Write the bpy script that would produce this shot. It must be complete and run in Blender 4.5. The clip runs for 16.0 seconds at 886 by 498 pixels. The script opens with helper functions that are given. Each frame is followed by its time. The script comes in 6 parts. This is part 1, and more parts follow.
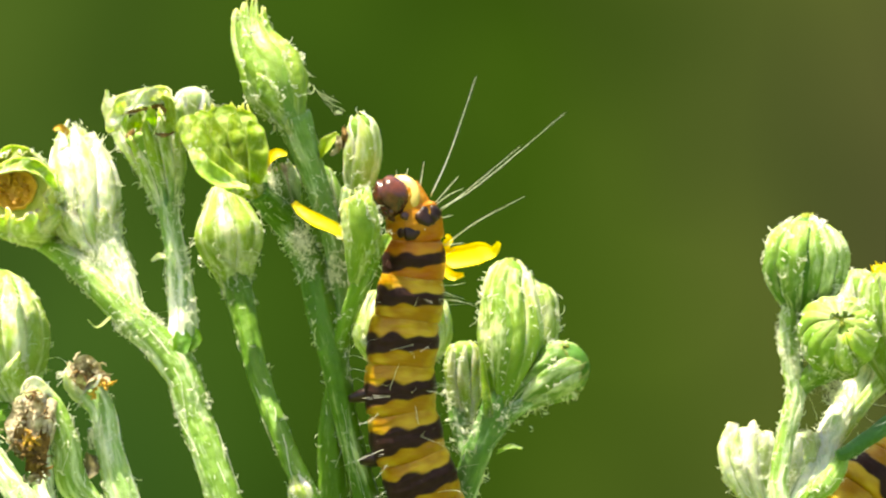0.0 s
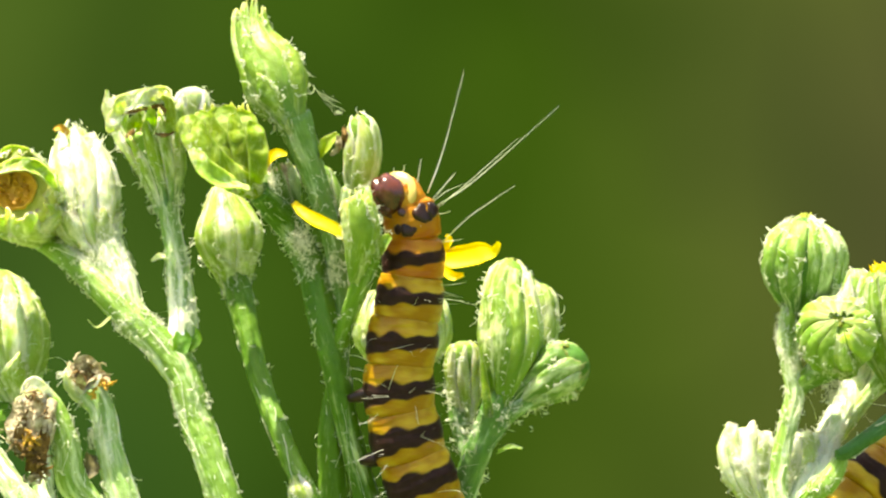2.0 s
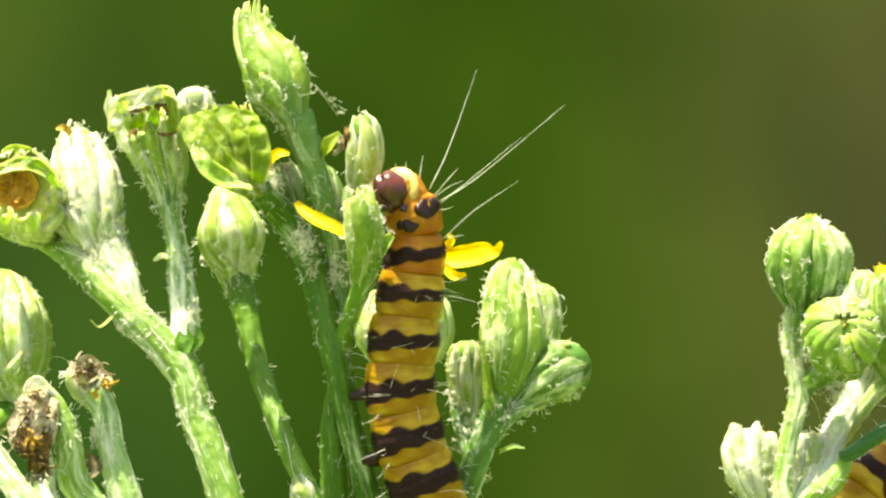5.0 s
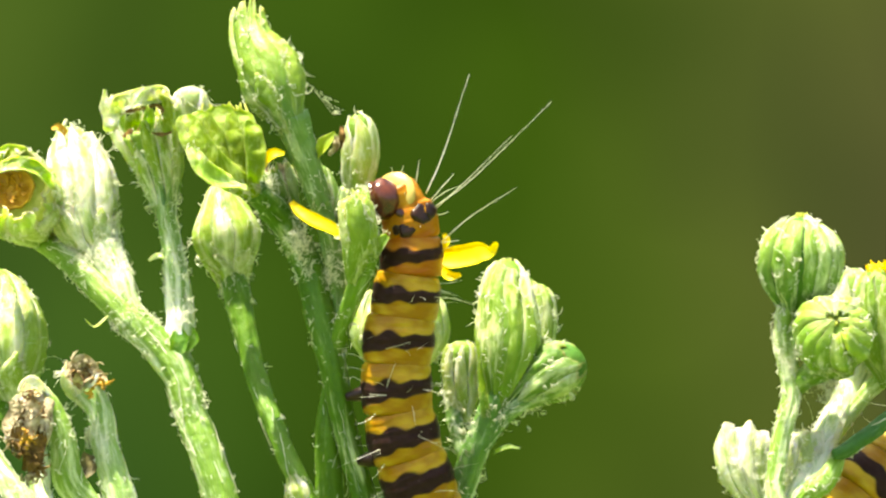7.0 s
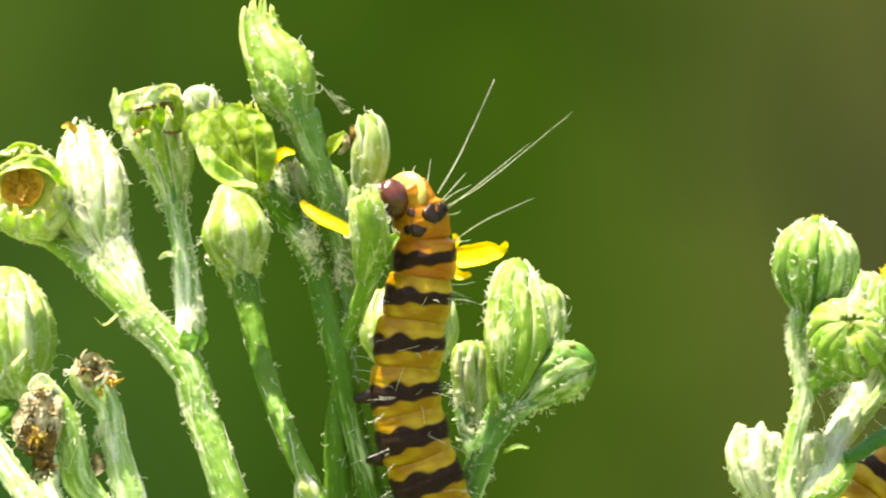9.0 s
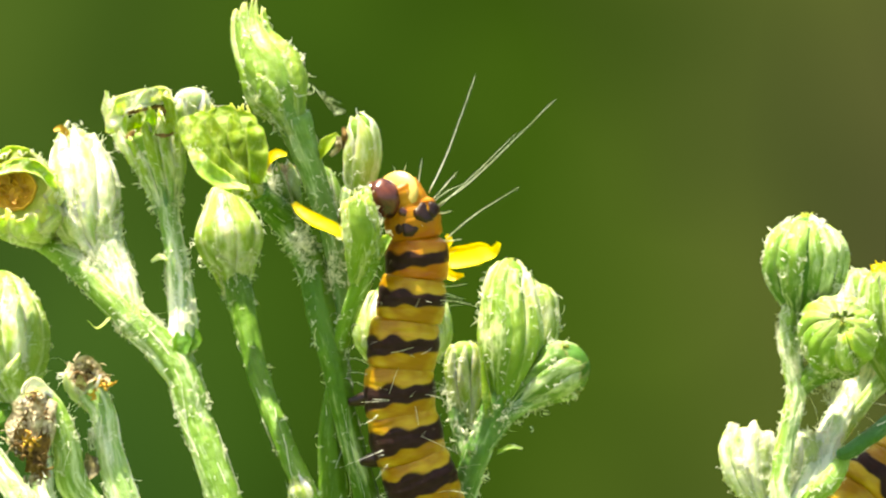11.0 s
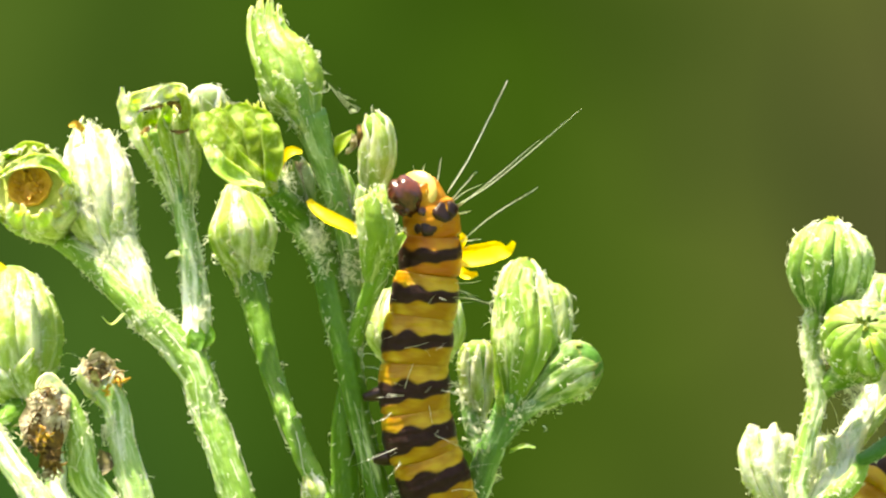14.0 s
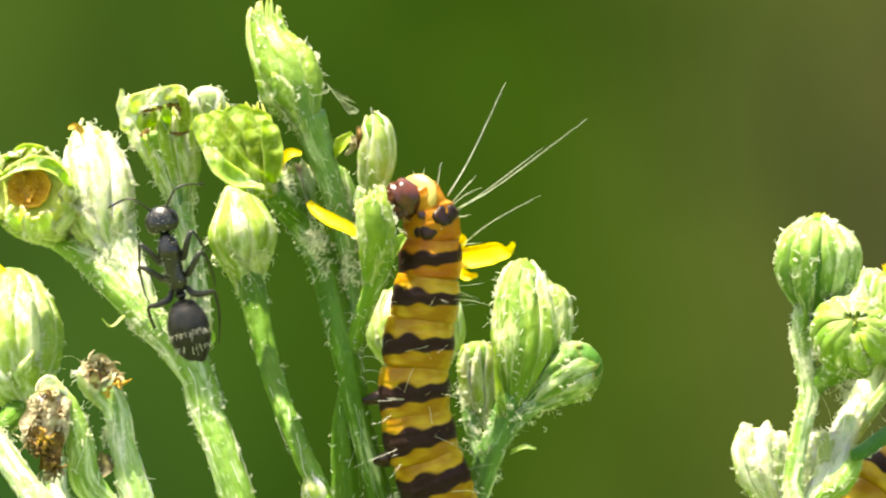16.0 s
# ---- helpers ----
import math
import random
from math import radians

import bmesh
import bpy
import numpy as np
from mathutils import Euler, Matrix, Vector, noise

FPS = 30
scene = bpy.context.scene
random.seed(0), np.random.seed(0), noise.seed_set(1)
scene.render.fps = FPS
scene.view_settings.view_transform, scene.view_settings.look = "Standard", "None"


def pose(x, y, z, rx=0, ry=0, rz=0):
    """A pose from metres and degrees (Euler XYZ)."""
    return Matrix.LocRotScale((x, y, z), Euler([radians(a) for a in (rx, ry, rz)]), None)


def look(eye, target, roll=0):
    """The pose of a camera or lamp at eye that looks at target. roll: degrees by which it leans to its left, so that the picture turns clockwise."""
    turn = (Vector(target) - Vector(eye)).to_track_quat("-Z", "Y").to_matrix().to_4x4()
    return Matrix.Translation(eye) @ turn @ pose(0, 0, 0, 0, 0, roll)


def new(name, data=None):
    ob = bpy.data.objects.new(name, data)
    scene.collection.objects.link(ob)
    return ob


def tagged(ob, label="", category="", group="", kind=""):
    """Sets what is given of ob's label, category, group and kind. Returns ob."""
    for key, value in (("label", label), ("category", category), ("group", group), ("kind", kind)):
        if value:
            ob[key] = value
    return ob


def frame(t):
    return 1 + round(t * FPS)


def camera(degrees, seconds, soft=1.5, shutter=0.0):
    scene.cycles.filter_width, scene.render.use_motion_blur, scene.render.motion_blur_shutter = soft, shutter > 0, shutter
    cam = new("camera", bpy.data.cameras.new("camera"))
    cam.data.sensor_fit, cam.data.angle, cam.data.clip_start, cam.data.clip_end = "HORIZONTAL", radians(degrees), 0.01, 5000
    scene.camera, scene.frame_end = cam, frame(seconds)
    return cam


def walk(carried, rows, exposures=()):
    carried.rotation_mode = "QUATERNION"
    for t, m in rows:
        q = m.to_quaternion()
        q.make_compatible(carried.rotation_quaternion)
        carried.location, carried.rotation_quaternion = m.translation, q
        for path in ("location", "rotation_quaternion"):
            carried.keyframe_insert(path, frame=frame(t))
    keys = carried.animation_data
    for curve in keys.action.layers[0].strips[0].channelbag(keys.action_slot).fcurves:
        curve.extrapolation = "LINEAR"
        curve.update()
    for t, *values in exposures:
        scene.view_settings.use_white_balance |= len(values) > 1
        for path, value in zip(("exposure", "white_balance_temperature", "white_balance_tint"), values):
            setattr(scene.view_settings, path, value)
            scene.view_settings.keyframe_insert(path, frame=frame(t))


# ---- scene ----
H = 0.70          # height of the flower heads above the ground
D = 0.1482        # from the lens to the flower heads


def set_camera():
    lens = camera(20.0, 16.0, soft=2.45)
    spot = pose(0, -D, H, 90, 0, 0)
    walk(lens, [(0.0, spot), (16.0, spot)], exposures=[(0.0, EXPOSURE, 7600, 7), (9.0, EXPOSURE + 0.05, 7600, 7), (12.5, EXPOSURE + 0.10, 7600, 7), (16.0, EXPOSURE + 0.12, 7600, 7)])
    return lens


EXPOSURE = 2.3
set_camera()

# ---- light ----
SUN = Vector((-0.25, -0.02, 0.95)).normalized()   # towards the sun
world = bpy.data.worlds.new("sky")
scene.world = world
world.use_nodes = True
sky = world.node_tree.nodes.new("ShaderNodeTexSky")
sky.sky_type, sky.sun_disc = "NISHITA", False
sky.dust_density, sky.ozone_density = 3.0, 0.3
sky.sun_elevation = math.asin(SUN.z)
sky.sun_rotation = math.atan2(SUN.x, SUN.y)
back = world.node_tree.nodes["Background"]
back.inputs["Strength"].default_value = 0.08
world.node_tree.links.new(sky.outputs[0], back.inputs[0])
sun = new("sun", bpy.data.lights.new("sun", "SUN"))
sun.data.energy, sun.data.angle, sun.data.color = 3.9, radians(0.5), (1.0, 0.96, 0.84)
sun.matrix_world = look(SUN * 5, (0, 0, 0))


# ---- materials ----
class Nodes:
    def __init__(self, name):
        self.mat = bpy.data.materials.new(name)
        self.mat.use_nodes = True
        self.tree = self.mat.node_tree
        self.bsdf = self.tree.nodes["Principled BSDF"]
        self.out = self.tree.nodes["Material Output"]

    def add(self, kind, **values):
        node = self.tree.nodes.new(kind)
        for key, value in values.items():
            node.inputs[key.replace("_", " ")].default_value = value
        return node

    def link(self, a, b):
        self.tree.links.new(a, b)

    def coords(self, stretch=(1, 1, 1)):
        tex, mapping = self.add("ShaderNodeTexCoord"), self.add("ShaderNodeMapping")
        mapping.inputs["Scale"].default_value = stretch
        self.link(tex.outputs["Object"], mapping.inputs[0])
        return mapping.outputs[0]

    def noise(self, scale, where=None, detail=3.0, rough=0.55):
        node = self.add("ShaderNodeTexNoise", Scale=scale, Detail=detail, Roughness=rough)
        self.link(where if where else self.coords(), node.inputs["Vector"])
        return node.outputs["Fac"]

    def ramp(self, value, stops):
        node = self.add("ShaderNodeValToRGB")
        for i, (place, colour) in enumerate(stops):
            e = node.color_ramp.elements[i] if i < 2 else node.color_ramp.elements.new(place)
            e.position, e.color = place, (*colour, 1)
        self.link(value, node.inputs[0])
        return node.outputs[0]

    def mix(self, fac, a, b, how="MIX"):
        node = self.add("ShaderNodeMix")
        node.data_type, node.blend_type = "RGBA", how
        sockets = [s for s in node.inputs if s.enabled]
        for socket, value in zip(sockets, (fac, a, b)):
            if isinstance(value, (int, float)):
                socket.default_value = value
            elif isinstance(value, tuple):
                socket.default_value = (*value, 1)
            else:
                self.link(value, socket)
        return [s for s in node.outputs if s.enabled][0]

    def math(self, how, a, b=0.0):
        node = self.add("ShaderNodeMath")
        node.operation = how
        for socket, value in zip(node.inputs, (a, b)):
            if isinstance(value, (int, float)):
                socket.default_value = value
            else:
                self.link(value, socket)
        return node.outputs[0]

    def bump(self, value, metres, strength=0.6):
        node = self.add("ShaderNodeBump", Strength=strength, Distance=metres)
        self.link(value, node.inputs["Height"])
        self.link(node.outputs[0], self.bsdf.inputs["Normal"])

    def translucent(self, colour, amount):
        thin, both = self.add("ShaderNodeBsdfTranslucent"), self.add("ShaderNodeMixShader")
        both.inputs[0].default_value = amount
        if isinstance(colour, tuple):
            thin.inputs[0].default_value = (*colour, 1)
        else:
            self.link(colour, thin.inputs[0])
        self.link(self.bsdf.outputs[0], both.inputs[1])
        self.link(thin.outputs[0], both.inputs[2])
        self.link(both.outputs[0], self.out.inputs[0])

    def set(self, **values):
        for key, value in values.items():
            self.bsdf.inputs[key.replace("_", " ")].default_value = value
        return self


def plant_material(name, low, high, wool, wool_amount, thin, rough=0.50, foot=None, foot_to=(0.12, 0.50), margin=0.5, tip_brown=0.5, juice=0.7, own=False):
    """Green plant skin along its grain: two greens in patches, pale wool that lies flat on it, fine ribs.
    Bracts have a greener foot, darkened with shade on some heads, pale thin margins and browned tips."""
    n = Nodes(name)
    if own:
        where = n.coords()
    else:
        grain = n.add("ShaderNodeAttribute")
        grain.attribute_name = "grain"
        where = grain.outputs["Vector"]
    info = n.add("ShaderNodeObjectInfo")
    patch = n.noise(380, where, 3)
    fine = n.noise(2400, where, 4, 0.65)
    tone = n.math("ADD", n.math("MULTIPLY", n.math("SUBTRACT", patch, 0.3), 1.4), n.math("MULTIPLY", n.math("SUBTRACT", info.outputs["Random"], 0.5), 0.6))
    held = n.add("ShaderNodeClamp")
    n.link(tone, held.inputs[0])
    base = n.mix(held.outputs[0], low, high)
    fluff = n.ramp(n.math("ADD", n.math("MULTIPLY", fine, 0.45), n.math("MULTIPLY", n.noise(560, where, 2), 0.55)),
                   [(0.57 - 0.16 * wool_amount, (0, 0, 0)), (0.69 - 0.13 * wool_amount, (1, 1, 1))])
    veins = n.noise(1300, where, 2, 0.5)
    crinkle = n.noise(1700, None, 3, 0.6)
    fleck = n.ramp(n.noise(3300, where, 5, 0.7), [(0.56 - 0.07 * wool_amount, (0, 0, 0)), (0.70 - 0.07 * wool_amount, (1, 1, 1))])
    fleck = n.math("MULTIPLY", fleck, n.ramp(n.noise(800, None, 2), [(0.40, (0.1, 0.1, 0.1)), (0.60, (1, 1, 1))]))
    base = n.mix(1.0, base, n.ramp(n.math("ADD", n.math("MULTIPLY", veins, 0.5), n.math("MULTIPLY", crinkle, 0.5)), [(0.40, (0.78, 0.85, 0.66)), (0.58, (1.05, 1.03, 1.07))]), "MULTIPLY")
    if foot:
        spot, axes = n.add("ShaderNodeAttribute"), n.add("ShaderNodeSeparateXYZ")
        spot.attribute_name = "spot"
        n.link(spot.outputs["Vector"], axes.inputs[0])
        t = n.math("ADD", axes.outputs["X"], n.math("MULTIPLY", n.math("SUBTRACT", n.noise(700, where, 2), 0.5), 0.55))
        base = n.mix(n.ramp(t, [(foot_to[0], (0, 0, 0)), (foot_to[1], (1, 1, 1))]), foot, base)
        edge = n.math("ABSOLUTE", axes.outputs["Y"])
        edge = n.ramp(n.math("ADD", edge, n.math("MULTIPLY", n.math("SUBTRACT", fine, 0.5), 0.3)), [(0.62, (0, 0, 0)), (0.98, (1, 1, 1))])
        base = n.mix(n.math("MULTIPLY", edge, margin), base, wool)
    colour = n.mix(n.math("MAXIMUM", n.math("MULTIPLY", fluff, 0.8), n.math("MULTIPLY", fleck, 0.32)), base, wool)
    if foot:
        tip = n.ramp(n.math("ADD", axes.outputs["X"], n.math("MULTIPLY", n.math("SUBTRACT", fine, 0.5), 0.10)), [(0.955, (0, 0, 0)), (0.995, (1, 1, 1))])
        colour = n.mix(n.math("MULTIPLY", tip, tip_brown), colour, (0.30, 0.22, 0.08))
    n.link(colour, n.bsdf.inputs["Base Color"])
    n.set(Roughness=rough, Specular_IOR_Level=0.35, Subsurface_Weight=juice, Subsurface_Scale=0.0006)
    n.bsdf.inputs["Subsurface Radius"].default_value = (0.8, 1.0, 0.25)
    n.bump(n.math("ADD", n.math("ADD", n.math("ADD", patch, n.math("MULTIPLY", fine, 0.35)), n.math("MULTIPLY", veins, 0.5)), n.math("ADD", n.math("MULTIPLY", crinkle, 1.1), n.math("MULTIPLY", fleck, 0.22))), 0.00032, 0.45)
    n.translucent(n.mix(1.0, colour, (1.0, 1.0, 0.50), "MULTIPLY"), thin)
    return n.mat


def plain_material(name, low, high, scale, rough, thin=0.0, bump=0.0, **more):
    n = Nodes(name)
    grain = n.noise(scale, None, 4, 0.6)
    colour = n.ramp(grain, [(0.35, low), (0.68, high)])
    n.link(colour, n.bsdf.inputs["Base Color"])
    n.set(Roughness=rough, **more)
    if bump:
        n.bump(grain, bump)
    if thin:
        n.translucent(colour, thin)
    return n.mat


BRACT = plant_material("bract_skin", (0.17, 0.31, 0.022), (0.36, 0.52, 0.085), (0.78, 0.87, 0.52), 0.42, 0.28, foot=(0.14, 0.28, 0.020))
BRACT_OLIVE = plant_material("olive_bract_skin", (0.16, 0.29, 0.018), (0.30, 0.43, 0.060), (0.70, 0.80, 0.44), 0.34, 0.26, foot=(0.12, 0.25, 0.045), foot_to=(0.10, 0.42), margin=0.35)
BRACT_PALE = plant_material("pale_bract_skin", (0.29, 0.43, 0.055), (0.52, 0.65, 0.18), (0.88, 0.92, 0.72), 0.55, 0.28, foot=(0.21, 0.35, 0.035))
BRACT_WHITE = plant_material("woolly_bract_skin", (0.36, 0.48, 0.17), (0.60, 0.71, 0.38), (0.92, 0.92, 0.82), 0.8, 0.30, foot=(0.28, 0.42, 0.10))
# dark bluish foot paints in the shade low on the open cone
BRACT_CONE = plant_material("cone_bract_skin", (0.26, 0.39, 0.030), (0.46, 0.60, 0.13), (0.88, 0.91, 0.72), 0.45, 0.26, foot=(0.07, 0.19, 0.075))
# shaded copy of the green bract colour, for buds that sit in shade
BRACT_SHADE_GREEN = plant_material("shade_green_bract_skin", (0.085, 0.20, 0.018), (0.23, 0.38, 0.075), (0.68, 0.80, 0.48), 0.42, 0.26, foot=(0.06, 0.17, 0.015))
# deep green foot paints in the shade on the round bud's lower flanks
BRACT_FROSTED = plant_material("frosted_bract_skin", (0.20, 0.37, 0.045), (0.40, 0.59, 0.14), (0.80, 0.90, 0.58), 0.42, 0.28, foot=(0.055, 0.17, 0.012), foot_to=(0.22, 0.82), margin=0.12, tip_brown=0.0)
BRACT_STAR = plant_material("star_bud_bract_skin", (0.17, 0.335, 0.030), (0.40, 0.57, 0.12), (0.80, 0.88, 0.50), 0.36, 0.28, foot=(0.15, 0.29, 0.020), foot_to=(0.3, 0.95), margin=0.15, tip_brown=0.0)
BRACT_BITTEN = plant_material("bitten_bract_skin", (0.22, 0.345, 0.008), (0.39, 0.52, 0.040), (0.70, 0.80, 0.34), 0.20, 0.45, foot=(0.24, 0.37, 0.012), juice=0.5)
CORE = plant_material("bud_core_skin", (0.15, 0.29, 0.028), (0.28, 0.44, 0.08), (0.60, 0.76, 0.42), 0.3, 0.25, own=True)
STEM = plant_material("stem_skin", (0.070, 0.185, 0.008), (0.165, 0.315, 0.026), (0.62, 0.76, 0.40), 0.12, 0.26, juice=0.6)
STEM_PALE = plant_material("pale_stem_skin", (0.15, 0.295, 0.035), (0.32, 0.48, 0.11), (0.82, 0.90, 0.66), 0.42, 0.24, juice=0.6)
STEM_WOOLLY = plant_material("woolly_stem_skin", (0.17, 0.31, 0.07), (0.37, 0.53, 0.20), (0.92, 0.93, 0.84), 0.8, 0.22, juice=0.6)
STEM_WHITE = plant_material("white_felted_stem_skin", (0.22, 0.36, 0.09), (0.42, 0.56, 0.24), (0.92, 0.93, 0.84), 0.85, 0.24, juice=0.6)
STEM_DARK = plant_material("cool_green_stem_skin", (0.085, 0.21, 0.040), (0.20, 0.345, 0.095), (0.66, 0.79, 0.58), 0.34, 0.20, juice=0.6)
STALK = plant_material("deep_green_stalk_skin", (0.030, 0.125, 0.018), (0.080, 0.245, 0.045), (0.40, 0.62, 0.40), 0.06, 0.20, juice=0.4)
WOOL = plain_material("wool", (0.84, 0.86, 0.70), (0.92, 0.93, 0.80), 900, 0.7, thin=0.45)
SILK = plain_material("hair_silk", (0.72, 0.72, 0.60), (0.86, 0.86, 0.78), 900, 0.35, thin=0.3)
YELLOW = plain_material("ray_yellow", (0.90, 0.70, 0.0), (0.95, 0.84, 0.02), 700, 0.5, thin=0.4, bump=0.00006)
BROWN = plain_material("withered_brown", (0.095, 0.050, 0.010), (0.33, 0.19, 0.045), 2400, 0.75, thin=0.2, bump=0.0004)
LEAFLET = plant_material("fresh_leaflet_skin", (0.075, 0.23, 0.010), (0.15, 0.36, 0.020), (0.5, 0.7, 0.3), 0.05, 0.35)
STRAW = plain_material("withered_straw", (0.20, 0.14, 0.055), (0.68, 0.61, 0.42), 2200, 0.75, thin=0.2, bump=0.0004)
SHRIVELLED = plain_material("shrivelled_dark_leaf", (0.035, 0.030, 0.006), (0.13, 0.11, 0.025), 1500, 0.7, bump=0.0002)
OCHRE = plain_material("floret_ochre", (0.40, 0.19, 0.006), (0.64, 0.38, 0.025), 1400, 0.6, bump=0.0003)
PITH = plain_material("bitten_pith", (0.42, 0.50, 0.05), (0.62, 0.66, 0.16), 1600, 0.6, thin=0.3, bump=0.0002)
CHITIN = plain_material("black_chitin", (0.006, 0.006, 0.007), (0.020, 0.019, 0.019), 2500, 0.27, bump=0.00002)
CHITIN_LEG = plain_material("leg_chitin", (0.008, 0.007, 0.007), (0.022, 0.018, 0.016), 2500, 0.38)
CHITIN_DULL = plain_material("gaster_chitin", (0.008, 0.008, 0.008), (0.020, 0.018, 0.017), 1800, 0.34, bump=0.00003, Specular_IOR_Level=0.3)
HEAD_SHELL = plain_material("maroon_head_shell", (0.022, 0.005, 0.003), (0.125, 0.030, 0.014), 1000, 0.22, bump=0.00003)
PLATE = plain_material("black_wart_plate", (0.010, 0.004, 0.003), (0.030, 0.012, 0.008), 1500, 0.30, bump=0.00003, Specular_IOR_Level=0.25)


def skin_material(name, bands, lean=0.0, light=(0.40, 0.275, 0.016), deep=(0.23, 0.110, 0.0012)):
    """Caterpillar skin along local z: orange to straw yellow, with a soft-edged black belt between bands = (low, high) that leans up along x."""
    n = Nodes(name)
    tex = n.add("ShaderNodeTexCoord")
    parts = n.add("ShaderNodeSeparateXYZ")
    n.link(tex.outputs["Object"], parts.inputs[0])
    wobble = n.math("MULTIPLY", n.math("SUBTRACT", n.noise(430, None, 1.6, 0.5), 0.5), 0.0021)
    z = n.math("ADD", n.math("SUBTRACT", parts.outputs["Z"], n.math("MULTIPLY", parts.outputs["X"], lean)), wobble)
    base = n.ramp(n.noise(420, n.coords((1, 1, 2.0)), 2.5), [(0.38, deep), (0.66, light)])
    if bands:
        lo, hi = (b * 0.001 for b in bands)
        up = n.math("MULTIPLY", n.math("SUBTRACT", z, lo), 6500)
        down = n.math("MULTIPLY", n.math("SUBTRACT", hi, z), 6500)
        inside = n.add("ShaderNodeClamp")
        n.link(n.math("MINIMUM", up, down), inside.inputs[0])
        black = n.mix(n.noise(1800), (0.012, 0.006, 0.006), (0.034, 0.018, 0.016))
        base = n.mix(inside.outputs[0], base, black)
        n.link(n.math("MULTIPLY", n.math("SUBTRACT", 1.3, inside.outputs[0]), 0.16), n.bsdf.inputs["Specular IOR Level"])
    n.link(base, n.bsdf.inputs["Base Color"])
    n.set(Roughness=0.36, Subsurface_Weight=0.15, Subsurface_Scale=0.0006)
    n.bsdf.inputs["Specular IOR Level"].default_value = 0.16
    n.bump(n.math("ADD", n.noise(1500, n.coords((0.6, 0.6, 2.2)), 3), n.math("MULTIPLY", n.noise(480, n.coords((0.7, 0.7, 2.4)), 2), 1.6)), 0.00014, 0.5)
    return n.mat


# ---- building blocks (plan numbers are millimetres from the middle of the view, y away from the lens) ----
MM = 0.001


def at(p):
    """A plan place in world metres."""
    return Vector((p[0] * MM, p[1] * MM, H + p[2] * MM))


class Build:
    """Vertices and faces of one mesh, in metres."""
    def __init__(self):
        self.v, self.f, self.g, self.spots = [], [], [], []

    def ring_tube(self, rings, cap=True):
        start, n = len(self.v), len(rings[0])
        for ring in rings:
            self.v.extend(ring)
        for i in range(len(rings) - 1):
            for j in range(n):
                a, b = start + i * n + j, start + i * n + (j + 1) % n
                self.f.append((a, b, b + n, a + n))
        if cap:
            self.f.append(tuple(start + j for j in reversed(range(n))))
            last = start + (len(rings) - 1) * n
            self.f.append(tuple(last + j for j in range(n)))

    def hair(self, root, way, bend, length, thick, steps=3):
        """A tapered bent bristle with a three-sided section."""
        way = way.normalized()
        side = way.orthogonal().normalized()
        other = way.cross(side)
        rings = []
        for i in range(steps + 1):
            s = i / steps
            c = root + way * (length * s) + bend * (length * s * s)
            r = thick * (1 - 0.8 * s)
            rings.append([c + side * (r * math.cos(a)) + other * (r * math.sin(a)) for a in (0, 2.094, 4.189)])
        self.ring_tube(rings, cap=False)

    def mesh(self, name):
        me = bpy.data.meshes.new(name)
        me.from_pydata([tuple(v) for v in self.v], [], self.f)
        if len(self.g) == len(self.v):
            along = me.attributes.new("grain", "FLOAT_VECTOR", "POINT")
            along.data.foreach_set("vector", [c for g in self.g for c in g])
        if len(self.spots) == len(self.v):
            spot = me.attributes.new("spot", "FLOAT_VECTOR", "POINT")
            spot.data.foreach_set("vector", [c for g in self.spots for c in g])
        me.polygons.foreach_set("use_smooth", [True] * len(me.polygons))
        me.update()
        return me


def part(name, shape, material, parent, label="", kind="", m=None):
    """One mesh object under a thing or a part; shape is a Build or a mesh, in the parent's space or at m in it."""
    me = shape.mesh(name) if isinstance(shape, Build) else shape
    if not me.materials:
        me.materials.append(material)
    ob = new(name, me)
    ob.parent = parent
    if m is not None:
        ob.matrix_basis = m
    return tagged(ob, label, kind=kind)


def thing(name, place, label, category, group=""):
    ob = new(name)
    ob.empty_display_size = 0.002
    ob.location = place
    return tagged(ob, label, category, group)


def curve_points(points, radii, steps=6):
    """Catmull-Rom through the places, with radii."""
    P = [Vector(p) for p in points]
    P = [P[0] * 2 - P[1], *P, P[-1] * 2 - P[-2]]
    R = [radii[0], *radii, radii[-1]]
    out = []
    for i in range(1, len(P) - 2):
        for k in range(steps):
            t = k / steps
            a, b, c, d = P[i - 1], P[i], P[i + 1], P[i + 2]
            p = 0.5 * ((2 * b) + (c - a) * t + (2 * a - 5 * b + 4 * c - d) * t * t + (3 * b - a - 3 * c + d) * t ** 3)
            out.append((p, R[i] + (R[i + 1] - R[i]) * t))
    out.append((P[-2], R[-2]))
    return out


def frames_along(line):
    """Places, radii and two side ways along a line."""
    side = None
    rows = []
    for i, (p, r) in enumerate(line):
        a, b = line[max(i - 1, 0)][0], line[min(i + 1, len(line) - 1)][0]
        way = (b - a).normalized()
        side = (way.orthogonal() if side is None else side - way * side.dot(way)).normalized()
        rows.append((p, r, side, way.cross(side), way))
    return rows


